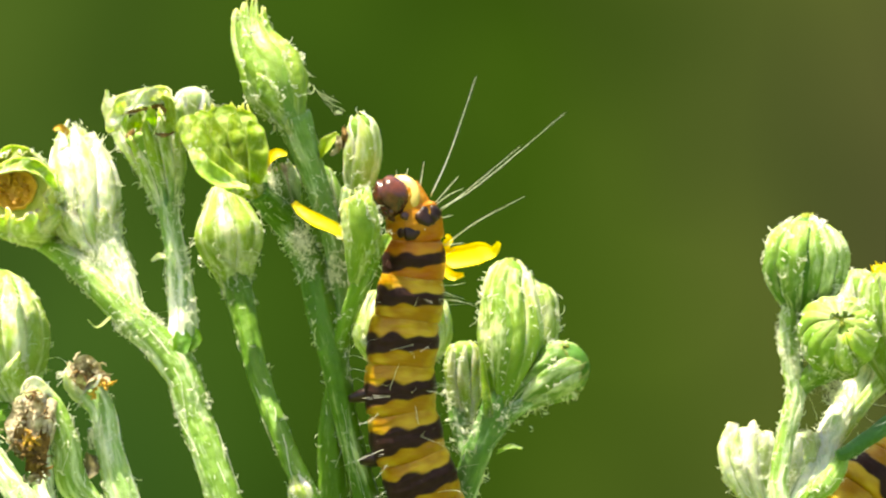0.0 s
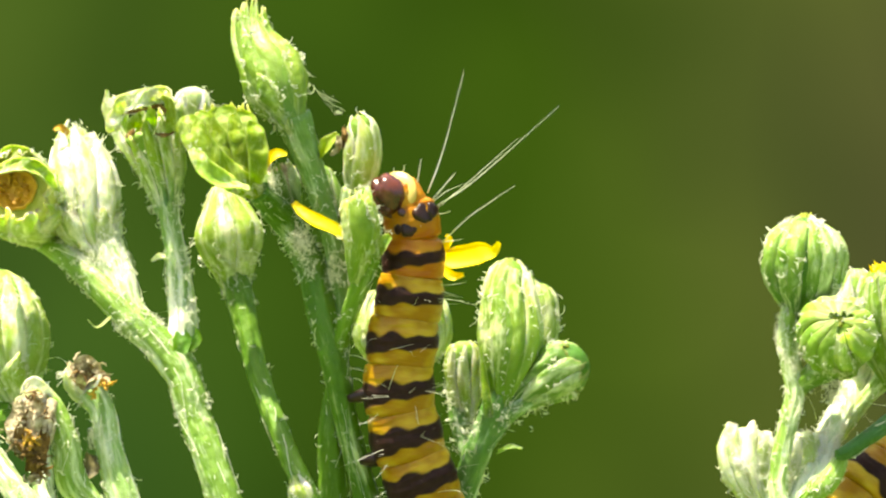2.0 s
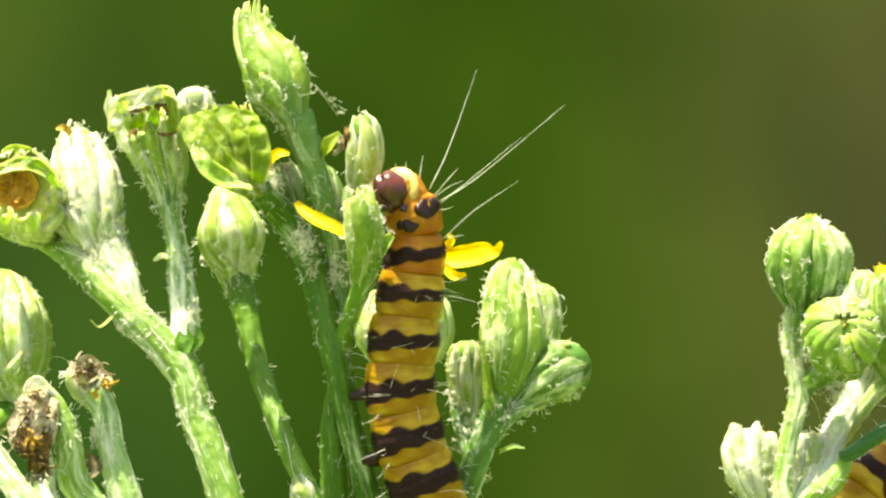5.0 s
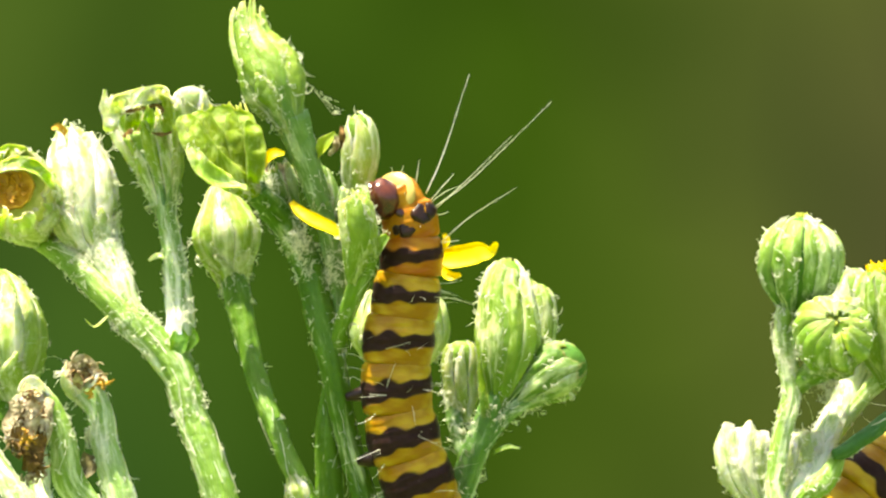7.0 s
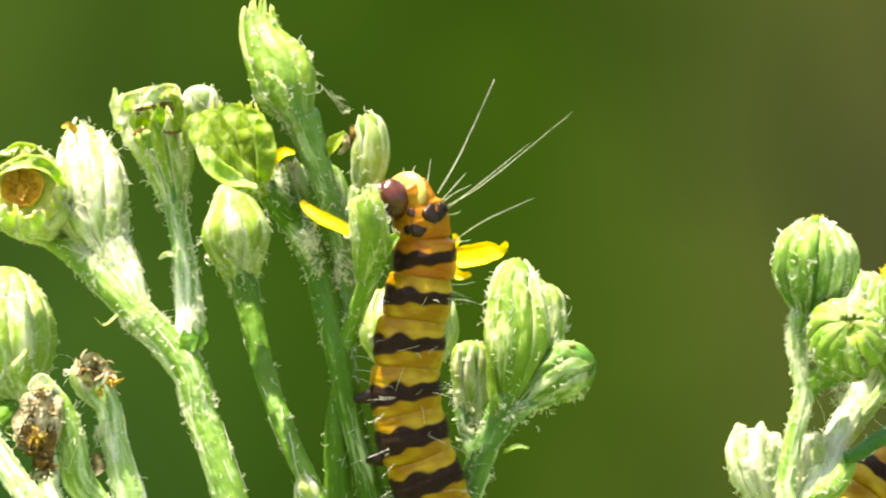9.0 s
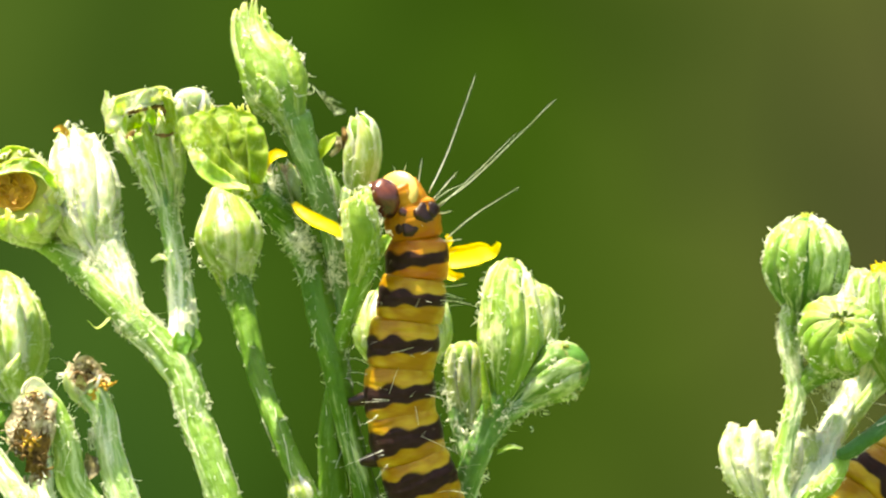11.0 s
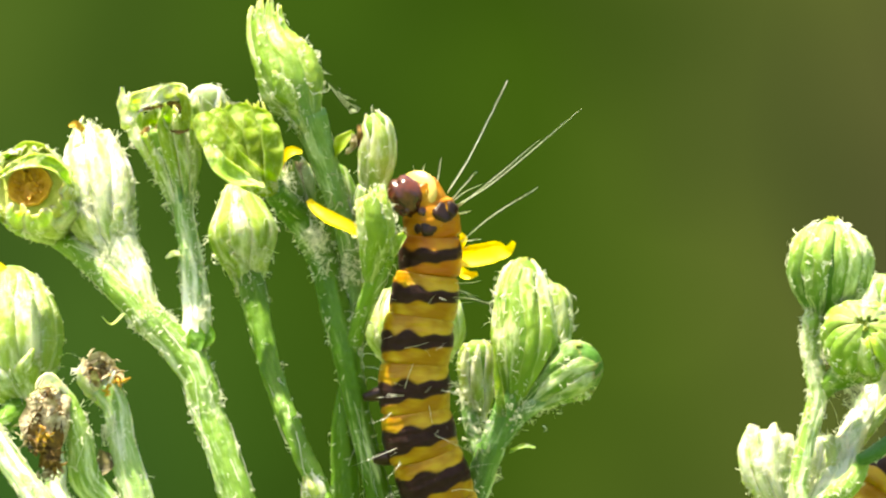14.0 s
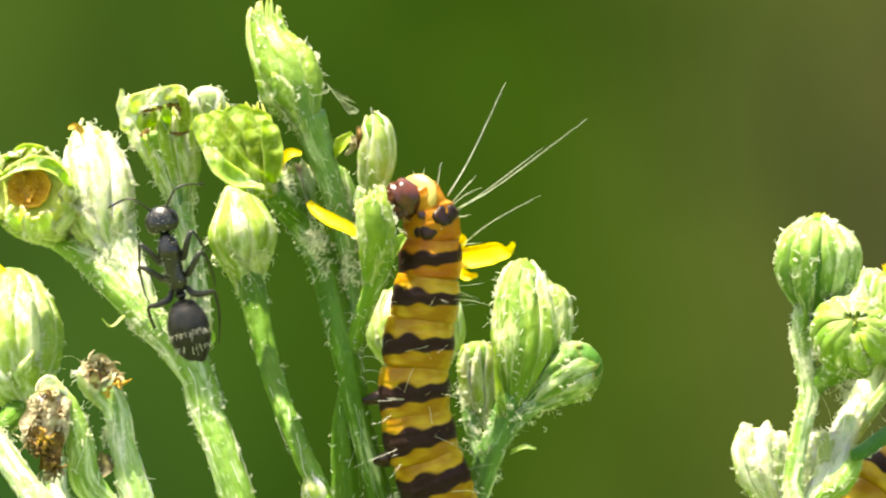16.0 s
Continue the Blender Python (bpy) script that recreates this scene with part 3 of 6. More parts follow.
# ---- setting ----
def build_setting():
    b = Build()
    n = 40
    for i in range(n + 1):
        for j in range(n + 1):
            x, y = (i / n - 0.5) * 60, (j / n - 0.5) * 60
            b.v.append(Vector((x, y, 0.03 * noise.noise(Vector((x, y, 0)) * 0.7) - 0.03)))
    for i in range(n):
        for j in range(n):
            a = i * (n + 1) + j
            b.f.append((a, a + n + 1, a + n + 2, a + 1))
    g = Nodes("meadow_ground")
    colour = g.ramp(g.noise(3, None, 6, 0.7), [(0.3, (0.07, 0.105, 0.02)), (0.7, (0.155, 0.215, 0.043))])
    g.link(colour, g.bsdf.inputs["Base Color"])
    g.set(Roughness=0.9)
    g.bump(g.noise(20, None, 5), 0.05)
    ground = new("ground", b.mesh("ground"))
    ground.data.materials.append(g.mat)
    tagged(ground, "mossy green meadow ground under the ragwort", "ground", kind="structure")

    # far shrubs and grass, all out of focus: a curved plain backdrop that glows in soft greens
    w = Build()
    n = 64
    for i in range(n + 1):
        a = radians(160) * (i / n - 0.5)
        for z in (-0.05, 0.4, 0.8, 1.3, 2.2):
            w.v.append(Vector((4.0 * math.sin(a), 4.0 * math.cos(a) - 0.5, z)))
    for i in range(n):
        for j in range(4):
            a = i * 5 + j
            w.f.append((a, a + 5, a + 6, a + 1))
    f = Nodes("glowing_greenery")
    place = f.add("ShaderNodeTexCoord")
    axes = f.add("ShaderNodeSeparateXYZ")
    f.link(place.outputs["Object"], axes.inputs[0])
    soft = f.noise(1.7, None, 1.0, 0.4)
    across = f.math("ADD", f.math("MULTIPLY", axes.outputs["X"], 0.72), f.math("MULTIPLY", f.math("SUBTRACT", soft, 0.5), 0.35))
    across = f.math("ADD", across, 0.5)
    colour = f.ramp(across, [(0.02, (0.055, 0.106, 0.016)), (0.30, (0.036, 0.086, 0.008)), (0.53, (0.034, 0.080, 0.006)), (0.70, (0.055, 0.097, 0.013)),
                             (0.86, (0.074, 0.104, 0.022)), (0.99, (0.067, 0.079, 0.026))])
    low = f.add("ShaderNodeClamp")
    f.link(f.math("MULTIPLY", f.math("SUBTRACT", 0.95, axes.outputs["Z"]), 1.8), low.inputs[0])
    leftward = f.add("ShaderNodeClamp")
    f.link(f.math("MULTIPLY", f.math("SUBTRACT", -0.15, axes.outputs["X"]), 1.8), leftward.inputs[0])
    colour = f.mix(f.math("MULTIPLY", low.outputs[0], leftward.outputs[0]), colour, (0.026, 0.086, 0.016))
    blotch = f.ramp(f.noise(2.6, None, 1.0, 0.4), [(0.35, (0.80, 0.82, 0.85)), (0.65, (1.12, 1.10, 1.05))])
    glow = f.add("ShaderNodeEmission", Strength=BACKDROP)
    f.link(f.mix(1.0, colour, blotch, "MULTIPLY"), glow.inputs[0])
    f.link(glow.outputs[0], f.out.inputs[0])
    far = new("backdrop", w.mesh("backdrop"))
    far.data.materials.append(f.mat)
    tagged(far, "glowing backdrop of far green and olive shrubs out of focus", "backdrop", kind="structure")


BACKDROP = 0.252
build_setting()


# ---- the ragwort with the caterpillar ----
def build_near_ragwort():
    p = Plant((0.5, 3, 0), "tall ragwort with woolly green stems and bitten flower heads", 11)
    # stalk down to the soil and the branches that leave it
    p.stem([(0.5, 3, -700), (-1.5, 0, -420), (1.0, -5, -160), (0.5, -6, -75), (-2.76, -2.00, -24.30), (-3.50, 1.60, -18.83), (-4.51, 1.30, -14.83), (-5.65, 1.20, -10.72), (-6.44, 1.00, -6.68), (-7.13, 1.40, -4.00), (-7.92, 2.20, -0.98), (-9.45, 2.40, 1.56), (-10.42, 1.20, 2.79), (-10.87, 0.00, 3.43)],
           [3.2, 2.6, 2.1, 1.6, 1.00, 0.87, 0.73, 0.70, 0.83, 0.90, 0.87, 0.80, 0.77, 0.67], STEM, fuzz=6.0, label="ribbed green main stem")
    p.stem([(0.5, -6, -75), (-8.32, -8.00, -27.09), (-11.45, -4.40, -18.40), (-12.69, -3.20, -14.38), (-14.42, -1.80, -9.85), (-15.64, -0.90, -6.76), (-18.40, 0.00, -4.03), (-21.36, 1.60, -1.31), (-23.87, 3.60, 0.31), (-25.64, 5.00, 1.24)],
           [1.3, 1.27, 1.07, 0.97, 0.93, 1.00, 0.93, 0.80, 0.63, 0.60], STEM_PALE, fuzz=11.0, length=0.45, label="pale green branch with white wool")
    p.stem([(-18.08, -0.40, -4.79), (-19.22, 1.20, -2.15), (-20.32, 2.40, -0.14), (-20.95, 3.00, 1.22)], [0.80, 1.00, 1.27, 1.33], STEM_WHITE, fuzz=18.0, length=0.5, lying=0.5)
    p.stem([(-15.65, -0.80, -6.93), (-15.36, -0.40, -4.95), (-15.51, 0.40, -2.64), (-16.00, 1.20, 0.37), (-16.37, 1.60, 2.06), (-16.61, 1.90, 3.58)], [0.67, 0.83, 0.77, 0.60, 0.60, 0.80], STEM_WOOLLY, fuzz=14.0, length=0.45)
    p.stem([(0.5, -6, -75), (-3.94, -7.00, -25.69), (-6.29, -4.00, -17.81), (-7.74, -2.40, -14.46), (-9.31, 0.20, -11.65), (-10.64, 2.40, -8.77), (-11.59, 4.20, -6.14), (-12.30, 5.40, -3.42), (-12.94, 6.40, -1.01)],
           [1.0, 0.80, 0.63, 0.60, 0.60, 0.60, 0.67, 0.80, 0.80], STEM, fuzz=5.5, length=0.45)
    p.stem([(0.5, -6, -75), (-4.77, -1.00, -24.47), (-6.55, 2.00, -17.53), (-6.63, 2.20, -14.17), (-6.72, 2.00, -11.11), (-6.55, 1.80, -8.74), (-6.19, 1.40, -6.70)], [0.9, 0.93, 0.90, 0.83, 0.73, 0.53, 0.33], STEM, fuzz=3.0)
    p.stem([(-6.27, 1.60, -6.70), (-6.21, 1.80, -4.01), (-6.34, 1.80, -0.98), (-7.01, 1.60, 2.06), (-7.93, 1.20, 5.07), (-8.84, 0.60, 7.90)], [0.55, 0.55, 0.56, 0.62, 0.76, 1.02], STEM_DARK, fuzz=6.0)
    p.stem([(-5.99, 1.40, -5.35), (-6.03, 2.40, -0.98), (-5.83, 2.60, 1.39), (-5.28, 2.20, 3.59)], [0.40, 0.47, 0.53, 0.67], STEM_PALE, fuzz=6.0)
    p.stem([(-6.40, 1.30, -8.00), (-6.10, 0.70, -5.60), (-5.18, -0.60, -2.95), (-4.42, -1.60, -0.96), (-4.20, -2.20, 0.36)], [0.45, 0.50, 0.52, 0.60, 0.80], STEM, fuzz=7.0, length=0.4)
    p.stem([(0.5, -6, -75), (-0.79, -1.00, -25.13), (0.54, 2.40, -17.58), (1.16, 3.20, -15.02), (2.07, 3.00, -12.21), (2.86, 3.00, -10.00), (3.43, 3.00, -8.47)], [0.9, 0.80, 0.73, 0.73, 0.80, 0.73, 0.67], STEM_DARK, fuzz=8.0, length=0.6)
    p.stem([(2.18, 3.00, -12.21), (3.94, 3.00, -10.00), (5.48, 3.00, -8.81), (6.50, 3.20, -8.48)], [0.53, 0.50, 0.60, 0.80], STEM_DARK, fuzz=8.0, length=0.6)
    p.stem([(1.77, 3.40, -13.09), (0.96, 4.20, -10.93), (0.96, 4.60, -9.24)], [0.47, 0.43, 0.60], STEM_DARK, fuzz=8.0, length=0.6)
    p.stem([(-0.79, -1.00, -25.13), (-2.50, 6.00, -18.00), (-2.45, 9.40, -12.73), (-2.43, 10.60, -7.11)], [0.73, 0.67, 0.60, 0.80], STEM_DARK, fuzz=8.0)
    # low branches with withered heads
    p.stem([(0.5, -6, -75), (-11.48, -8.00, -27.09), (-16.88, -5.00, -18.33), (-18.51, -3.80, -13.93), (-19.31, -3.20, -11.38), (-19.69, -2.80, -9.45), (-20.40, -2.40, -8.33)], [1.0, 1.00, 0.93, 0.90, 0.73, 0.73, 0.80], STEM_WOOLLY, fuzz=10.0)
    p.stem([(-17.22, -4.80, -17.55), (-19.94, -5.00, -14.78), (-21.10, -5.20, -13.15), (-21.46, -5.40, -10.89), (-22.05, -5.30, -9.13), (-22.93, -5.00, -8.02)], [0.73, 0.80, 0.87, 0.73, 0.57, 0.47], STEM_PALE, fuzz=14.0)
    p.stem([(-19.45, -2.60, -17.00), (-23.07, -0.40, -15.26), (-23.92, 1.60, -13.11), (-24.16, 1.40, -10.73)], [0.67, 0.60, 0.60, 0.53], STEM_WOOLLY, fuzz=10.0)
    p.stem([(-16.88, -5.00, -18.33), (-21.86, -4.00, -16.83), (-24.17, -2.80, -14.68), (-25.69, -1.60, -13.09), (-27.39, -0.40, -10.94)], [0.80, 0.80, 0.73, 0.67, 0.67], STEM_WOOLLY, fuzz=14.0)
    p.stem([(-27.39, -0.40, -10.94), (-26.82, 2.00, -10.44), (-26.36, 3.60, -9.70), (-26.19, 4.20, -9.02)], [0.60, 0.67, 0.80, 0.87], STEM, fuzz=6.0)
    p.stem([(-6.29, -4.00, -17.81), (-7.29, -3.60, -16.72), (-8.03, -3.00, -15.48)], [0.40, 0.40, 0.47], STEM, fuzz=4.0)

    # flower heads
    head(p, "bitten_head", [((-23.84, 5.0, 1.14), 0.83), ((-24.27, 4.2, 1.54), 1.58), ((-24.83, 2.6, 2.34), 2.24), ((-25.13, 0.8, 3.12), 2.55), ((-25.20, -0.8, 3.61), 2.45), ((-25.19, -1.6, 3.86), 2.24)], BRACT_PALE, 9, core=PITH, core_top=0.84, disc=OCHRE, disc_wide=0.36, fill=0.92, dome=-0.10, pit=0.50, fuzz=5.0, ridge=0.10, top=(0.88, 1.06), ragged=0.10, blunt=0.75, curl_out=-0.14, wide=1.3, label="hollowed head with ochre florets inside")
    p.blade([(-26.89, -0.60, 4.08), (-25.67, -1.50, 4.72), (-24.40, -2.00, 4.97), (-23.25, -1.80, 4.51), (-22.74, -0.80, 3.55)], [0.25, 0.36, 0.42, 0.40, 0.16], (0, -1, 0.6), BRACT_PALE, "bitten_bract", hollow=0.5, thick=0.14, crumple=0.3)
    p.blade([(-26.70, 0.20, 5.17), (-25.56, -0.60, 5.61), (-24.53, -0.80, 5.47), (-23.84, -0.60, 4.95)], [0.30, 0.55, 0.50, 0.15], (0.1, -1, 0.5), BRACT_BITTEN, "bitten_bract", hollow=0.4, thick=0.12, crumple=0.3)
    head(p, "flower_bud", [((-20.62, 2.6, -0.17), 1.15), ((-21.06, 2.8, 0.85), 1.56), ((-21.42, 3.2, 2.08), 1.84), ((-21.68, 3.8, 3.45), 2.02), ((-21.97, 4.4, 4.84), 1.89), ((-22.29, 5.0, 6.10), 1.45), ((-22.56, 5.4, 6.94), 0.93), ((-22.62, 5.6, 7.65), 0.38)], BRACT_WHITE, 8, fuzz=9.0, ridge=0.16, top=(0.74, 1.03), curl_out=0.06, lump=1.5, outer=6, outer_top=0.36, spin=10, label="white woolly closed bud")
    head(p, "open_head", [((-16.51, 1.9, 2.33), 0.71), ((-16.64, 1.9, 3.48), 0.98), ((-16.89, 2.0, 4.70), 1.32), ((-17.24, 2.1, 5.98), 1.69), ((-17.59, 2.2, 7.14), 2.13), ((-17.81, 2.3, 8.16), 2.37), ((-17.84, 2.3, 8.97), 2.17)], BRACT_CONE, 11, core_top=0.70, disc=BROWN, fuzz=6.0, ridge=0.10, top=(0.84, 1.03), curl_out=-0.10, ragged=0.08, blunt=0.45, front=0.80, label="open green head with brown florets")
    head(p, "small_head", [((-14.63, 2.4, 6.64), 0.51), ((-14.77, 2.4, 7.49), 0.75), ((-14.89, 2.3, 8.33), 1.02), ((-14.92, 2.2, 9.00), 1.12), ((-14.88, 2.2, 9.57), 0.95)], BRACT_WHITE, 6, core=BRACT_WHITE, core_top=0.95, fuzz=6.0, ridge=0.14, top=(0.90, 1.02), curl_out=-0.3, blunt=0.7, lump=2.0)
    head(p, "bitten_head", [((-10.75, 0.2, 3.10), 0.36), ((-11.33, 0.0, 3.63), 0.78), ((-11.98, -0.2, 4.43), 1.29), ((-12.43, -0.4, 5.42), 1.67), ((-12.61, -0.7, 6.47), 1.81), ((-12.68, -1.0, 7.38), 1.76), ((-12.76, -1.2, 8.03), 1.61)], BRACT_BITTEN, 7, core=PITH, core_top=0.22, fuzz=7.0, ridge=0.03, top=(0.90, 1.06), front=0.25, ragged=0.14, blunt=0.75, wide=1.35, spin=18, label="yellow-green head bitten to an open shell")
    head(p, "flower_bud", [((-12.80, 6.4, -2.54), 0.72), ((-12.90, 6.4, -1.36), 1.13), ((-13.05, 6.5, -0.31), 1.75), ((-13.15, 6.5, 0.87), 2.04), ((-13.30, 6.6, 1.98), 1.68), ((-13.47, 6.6, 3.03), 1.10), ((-13.61, 6.6, 3.93), 0.55)], BRACT_PALE, 9, fuzz=7.0, ridge=0.10, blunt=1.0, core=BRACT_PALE, top=(0.86, 1.02), outer=5, outer_top=0.38, outer_ridge=0.10, fill=0.93, label="pale green swollen bud")
    head(p, "flower_bud", [((-8.90, 0.6, 7.33), 0.92), ((-9.18, 0.7, 8.14), 1.14), ((-9.52, 0.9, 8.95), 1.60), ((-9.91, 1.2, 9.91), 1.82), ((-10.34, 1.6, 10.88), 1.77), ((-10.95, 2.1, 11.87), 1.49), ((-11.36, 2.5, 12.85), 1.21), ((-11.55, 2.8, 13.82), 1.00), ((-11.49, 3.0, 14.73), 0.78)], BRACT_OLIVE, 7, fuzz=6.0, ridge=0.09, core_top=0.86, top=(0.96, 1.05), blunt=0.55, ragged=0.07, fill=0.92, curl_out=0.04, outer=5, outer_top=0.46, outer_ridge=0.10, spin=20, lump=1.9, wide=1.25, label="long green bud with loose tips")
    head(p, "flower_bud", [((-5.28, 2.2, 3.15), 0.51), ((-5.07, 2.2, 4.09), 0.95), ((-4.87, 2.1, 5.31), 1.15), ((-4.83, 2.0, 6.52), 1.08), ((-5.00, 2.0, 7.47), 0.88), ((-5.24, 2.0, 8.04), 0.34)], BRACT_PALE, 5, fuzz=4.0, ridge=0.06, top=(0.96, 1.02), spin=10, core=BRACT, label="narrow bud with browned edges")
    head(p, "bitten_head", [((-5.11, -1.6, -1.62), 0.47), ((-4.93, -2.2, -0.43), 0.78), ((-4.69, -2.6, 0.75), 1.06), ((-4.82, -2.7, 1.87), 1.09), ((-5.05, -2.7, 2.78), 0.98), ((-5.21, -2.7, 3.37), 0.77)], BRACT, 5, core=PITH, core_top=0.9, fuzz=10.0, ridge=0.14, top=(0.86, 1.03), ragged=0.10, blunt=0.8, curl_out=-0.25, lump=2.2, wide=1.3, label="half-eaten head under the caterpillar's jaws")
    head(p, "flower_bud", [((-6.53, 3.0, 0.37), 0.48), ((-6.67, 3.0, 1.56), 0.75), ((-6.87, 3.0, 3.09), 0.85), ((-7.15, 3.1, 4.29), 0.68), ((-7.36, 3.2, 5.14), 0.27)], BRACT_SHADE_GREEN, 6, fuzz=4.0, ridge=0.14, label="small bud in a shaded green")
    head(p, "withered_head", [((-9.04, 4.0, 1.47), 0.48), ((-9.38, 4.0, 2.60), 0.82), ((-9.73, 4.1, 3.80), 1.03), ((-9.91, 4.2, 4.83), 0.96), ((-9.97, 4.2, 5.35), 0.75)], BRACT_SHADE_GREEN, 7, core=STRAW, core_top=0.8, disc=STRAW, fuzz=14.0, ridge=0.16, ragged=0.2, blunt=0.4, label="small withered woolly head")
    head(p, "flower_bud", [((3.54, 3.0, -9.01), 0.65), ((3.67, 3.0, -8.13), 1.09), ((3.88, 3.2, -6.91), 1.67), ((4.06, 3.5, -5.49), 1.94), ((4.07, 3.9, -4.07), 1.92), ((3.98, 4.3, -2.71), 1.65), ((4.06, 4.6, -1.55), 1.27), ((4.27, 4.8, -0.86), 0.76), ((4.37, 4.8, -0.52), 0.31)], BRACT, 11, fuzz=9.0, ridge=0.08, blunt=1.0, core=BRACT, top=(0.86, 1.03), spin=14, lump=1.4, fill=0.93, label="large ribbed green bud")
    head(p, "flower_bud", [((5.05, 5.6, -8.20), 0.55), ((5.54, 5.8, -6.89), 0.94), ((5.90, 6.2, -5.52), 1.15), ((6.02, 6.5, -4.14), 1.15), ((5.99, 6.6, -2.96), 1.01), ((5.85, 6.6, -2.26), 0.52), ((5.78, 6.6, -1.98), 0.17)], BRACT, 9, fuzz=7.0, ridge=0.08, blunt=1.0, core=BRACT, top=(0.88, 1.03), fill=0.93, label="ribbed bud behind a larger one")
    head(p, "flower_bud", [((4.02, 3.4, -9.58), 0.59), ((4.98, 3.4, -8.76), 1.10), ((6.13, 3.3, -7.94), 1.55), ((7.15, 3.2, -7.32), 1.75), ((7.96, 3.1, -7.04), 1.55), ((8.50, 3.0, -6.90), 1.02), ((8.77, 3.0, -6.84), 0.40)], BRACT_SHADE_GREEN, 9, fuzz=9.0, ridge=0.09, wide=1.25, top=(0.80, 1.03), lump=1.6, ragged=0.08, blunt=1.0, core=BRACT_SHADE_GREEN, fill=0.93, label="round green bud")
    head(p, "flower_bud", [((1.51, 4.6, -10.21), 0.45), ((1.37, 4.5, -9.03), 0.89), ((1.27, 4.4, -7.65), 1.06), ((1.30, 4.3, -6.55), 1.06), ((1.37, 4.2, -5.86), 0.79), ((1.41, 4.2, -5.55), 0.34)], BRACT_PALE, 8, fuzz=7.0, ridge=0.16, top=(0.90, 1.02), blunt=0.5, label="small pale bud")
    head(p, "flower_bud", [((-2.50, 10.6, -7.97), 1.07), ((-2.54, 10.6, -6.89), 2.36), ((-2.64, 10.7, -5.25), 3.07), ((-2.79, 10.8, -3.72), 2.86), ((-2.93, 10.9, -2.61), 1.86), ((-3.01, 11.0, -2.04), 0.64)], BRACT_PALE, 11, fuzz=5.0, ridge=0.12, label="bud behind the caterpillar")
    head(p, "flower_bud", [((-26.09, 4.0, -9.28), 1.03), ((-26.46, 4.2, -8.33), 1.92), ((-26.81, 4.6, -6.98), 2.54), ((-27.05, 5.2, -5.49), 2.73), ((-27.26, 5.8, -3.98), 2.49), ((-27.45, 6.3, -2.75), 1.95), ((-27.59, 6.7, -1.85), 1.25), ((-27.72, 7.0, -1.36), 0.56)], BRACT_PALE, 11, fuzz=8.0, ridge=0.13, top=(0.84, 1.02), outer=6, outer_top=0.3, label="large pale green bud")
    p.blade([(-29.41, 6.00, -1.21), (-28.30, 5.60, -1.21), (-27.47, 5.60, -1.56)], [0.30, 0.34, 0.12], (0, -1, 0.6), YELLOW)
    head(p, "withered_head", [((-22.58, -4.8, -8.35), 0.45), ((-22.77, -5.2, -8.72), 0.77), ((-23.00, -5.8, -9.58), 1.02), ((-23.17, -6.3, -10.66), 1.05), ((-23.25, -6.6, -11.43), 0.83)], STRAW, 8, core=BROWN, core_top=0.6, disc=BROWN, fuzz=4.0, ridge=0.14, ragged=0.3, top=(0.6, 1.08), curl_out=0.1, lump=2.4, label="withered brown drooping head")
    head(p, "withered_head", [((-20.23, -2.2, -9.03), 0.59), ((-20.49, -2.2, -8.51), 0.85), ((-20.82, -2.2, -7.85), 1.08), ((-20.97, -2.1, -7.26), 1.08), ((-20.98, -2.0, -6.81), 0.89)], BRACT_WHITE, 8, core=STRAW, core_top=0.9, disc=STRAW, fuzz=8.0, ridge=0.12, ragged=0.25, top=(0.72, 1.05), blunt=0.5, lump=2.0, label="withered head with a pale tuft")
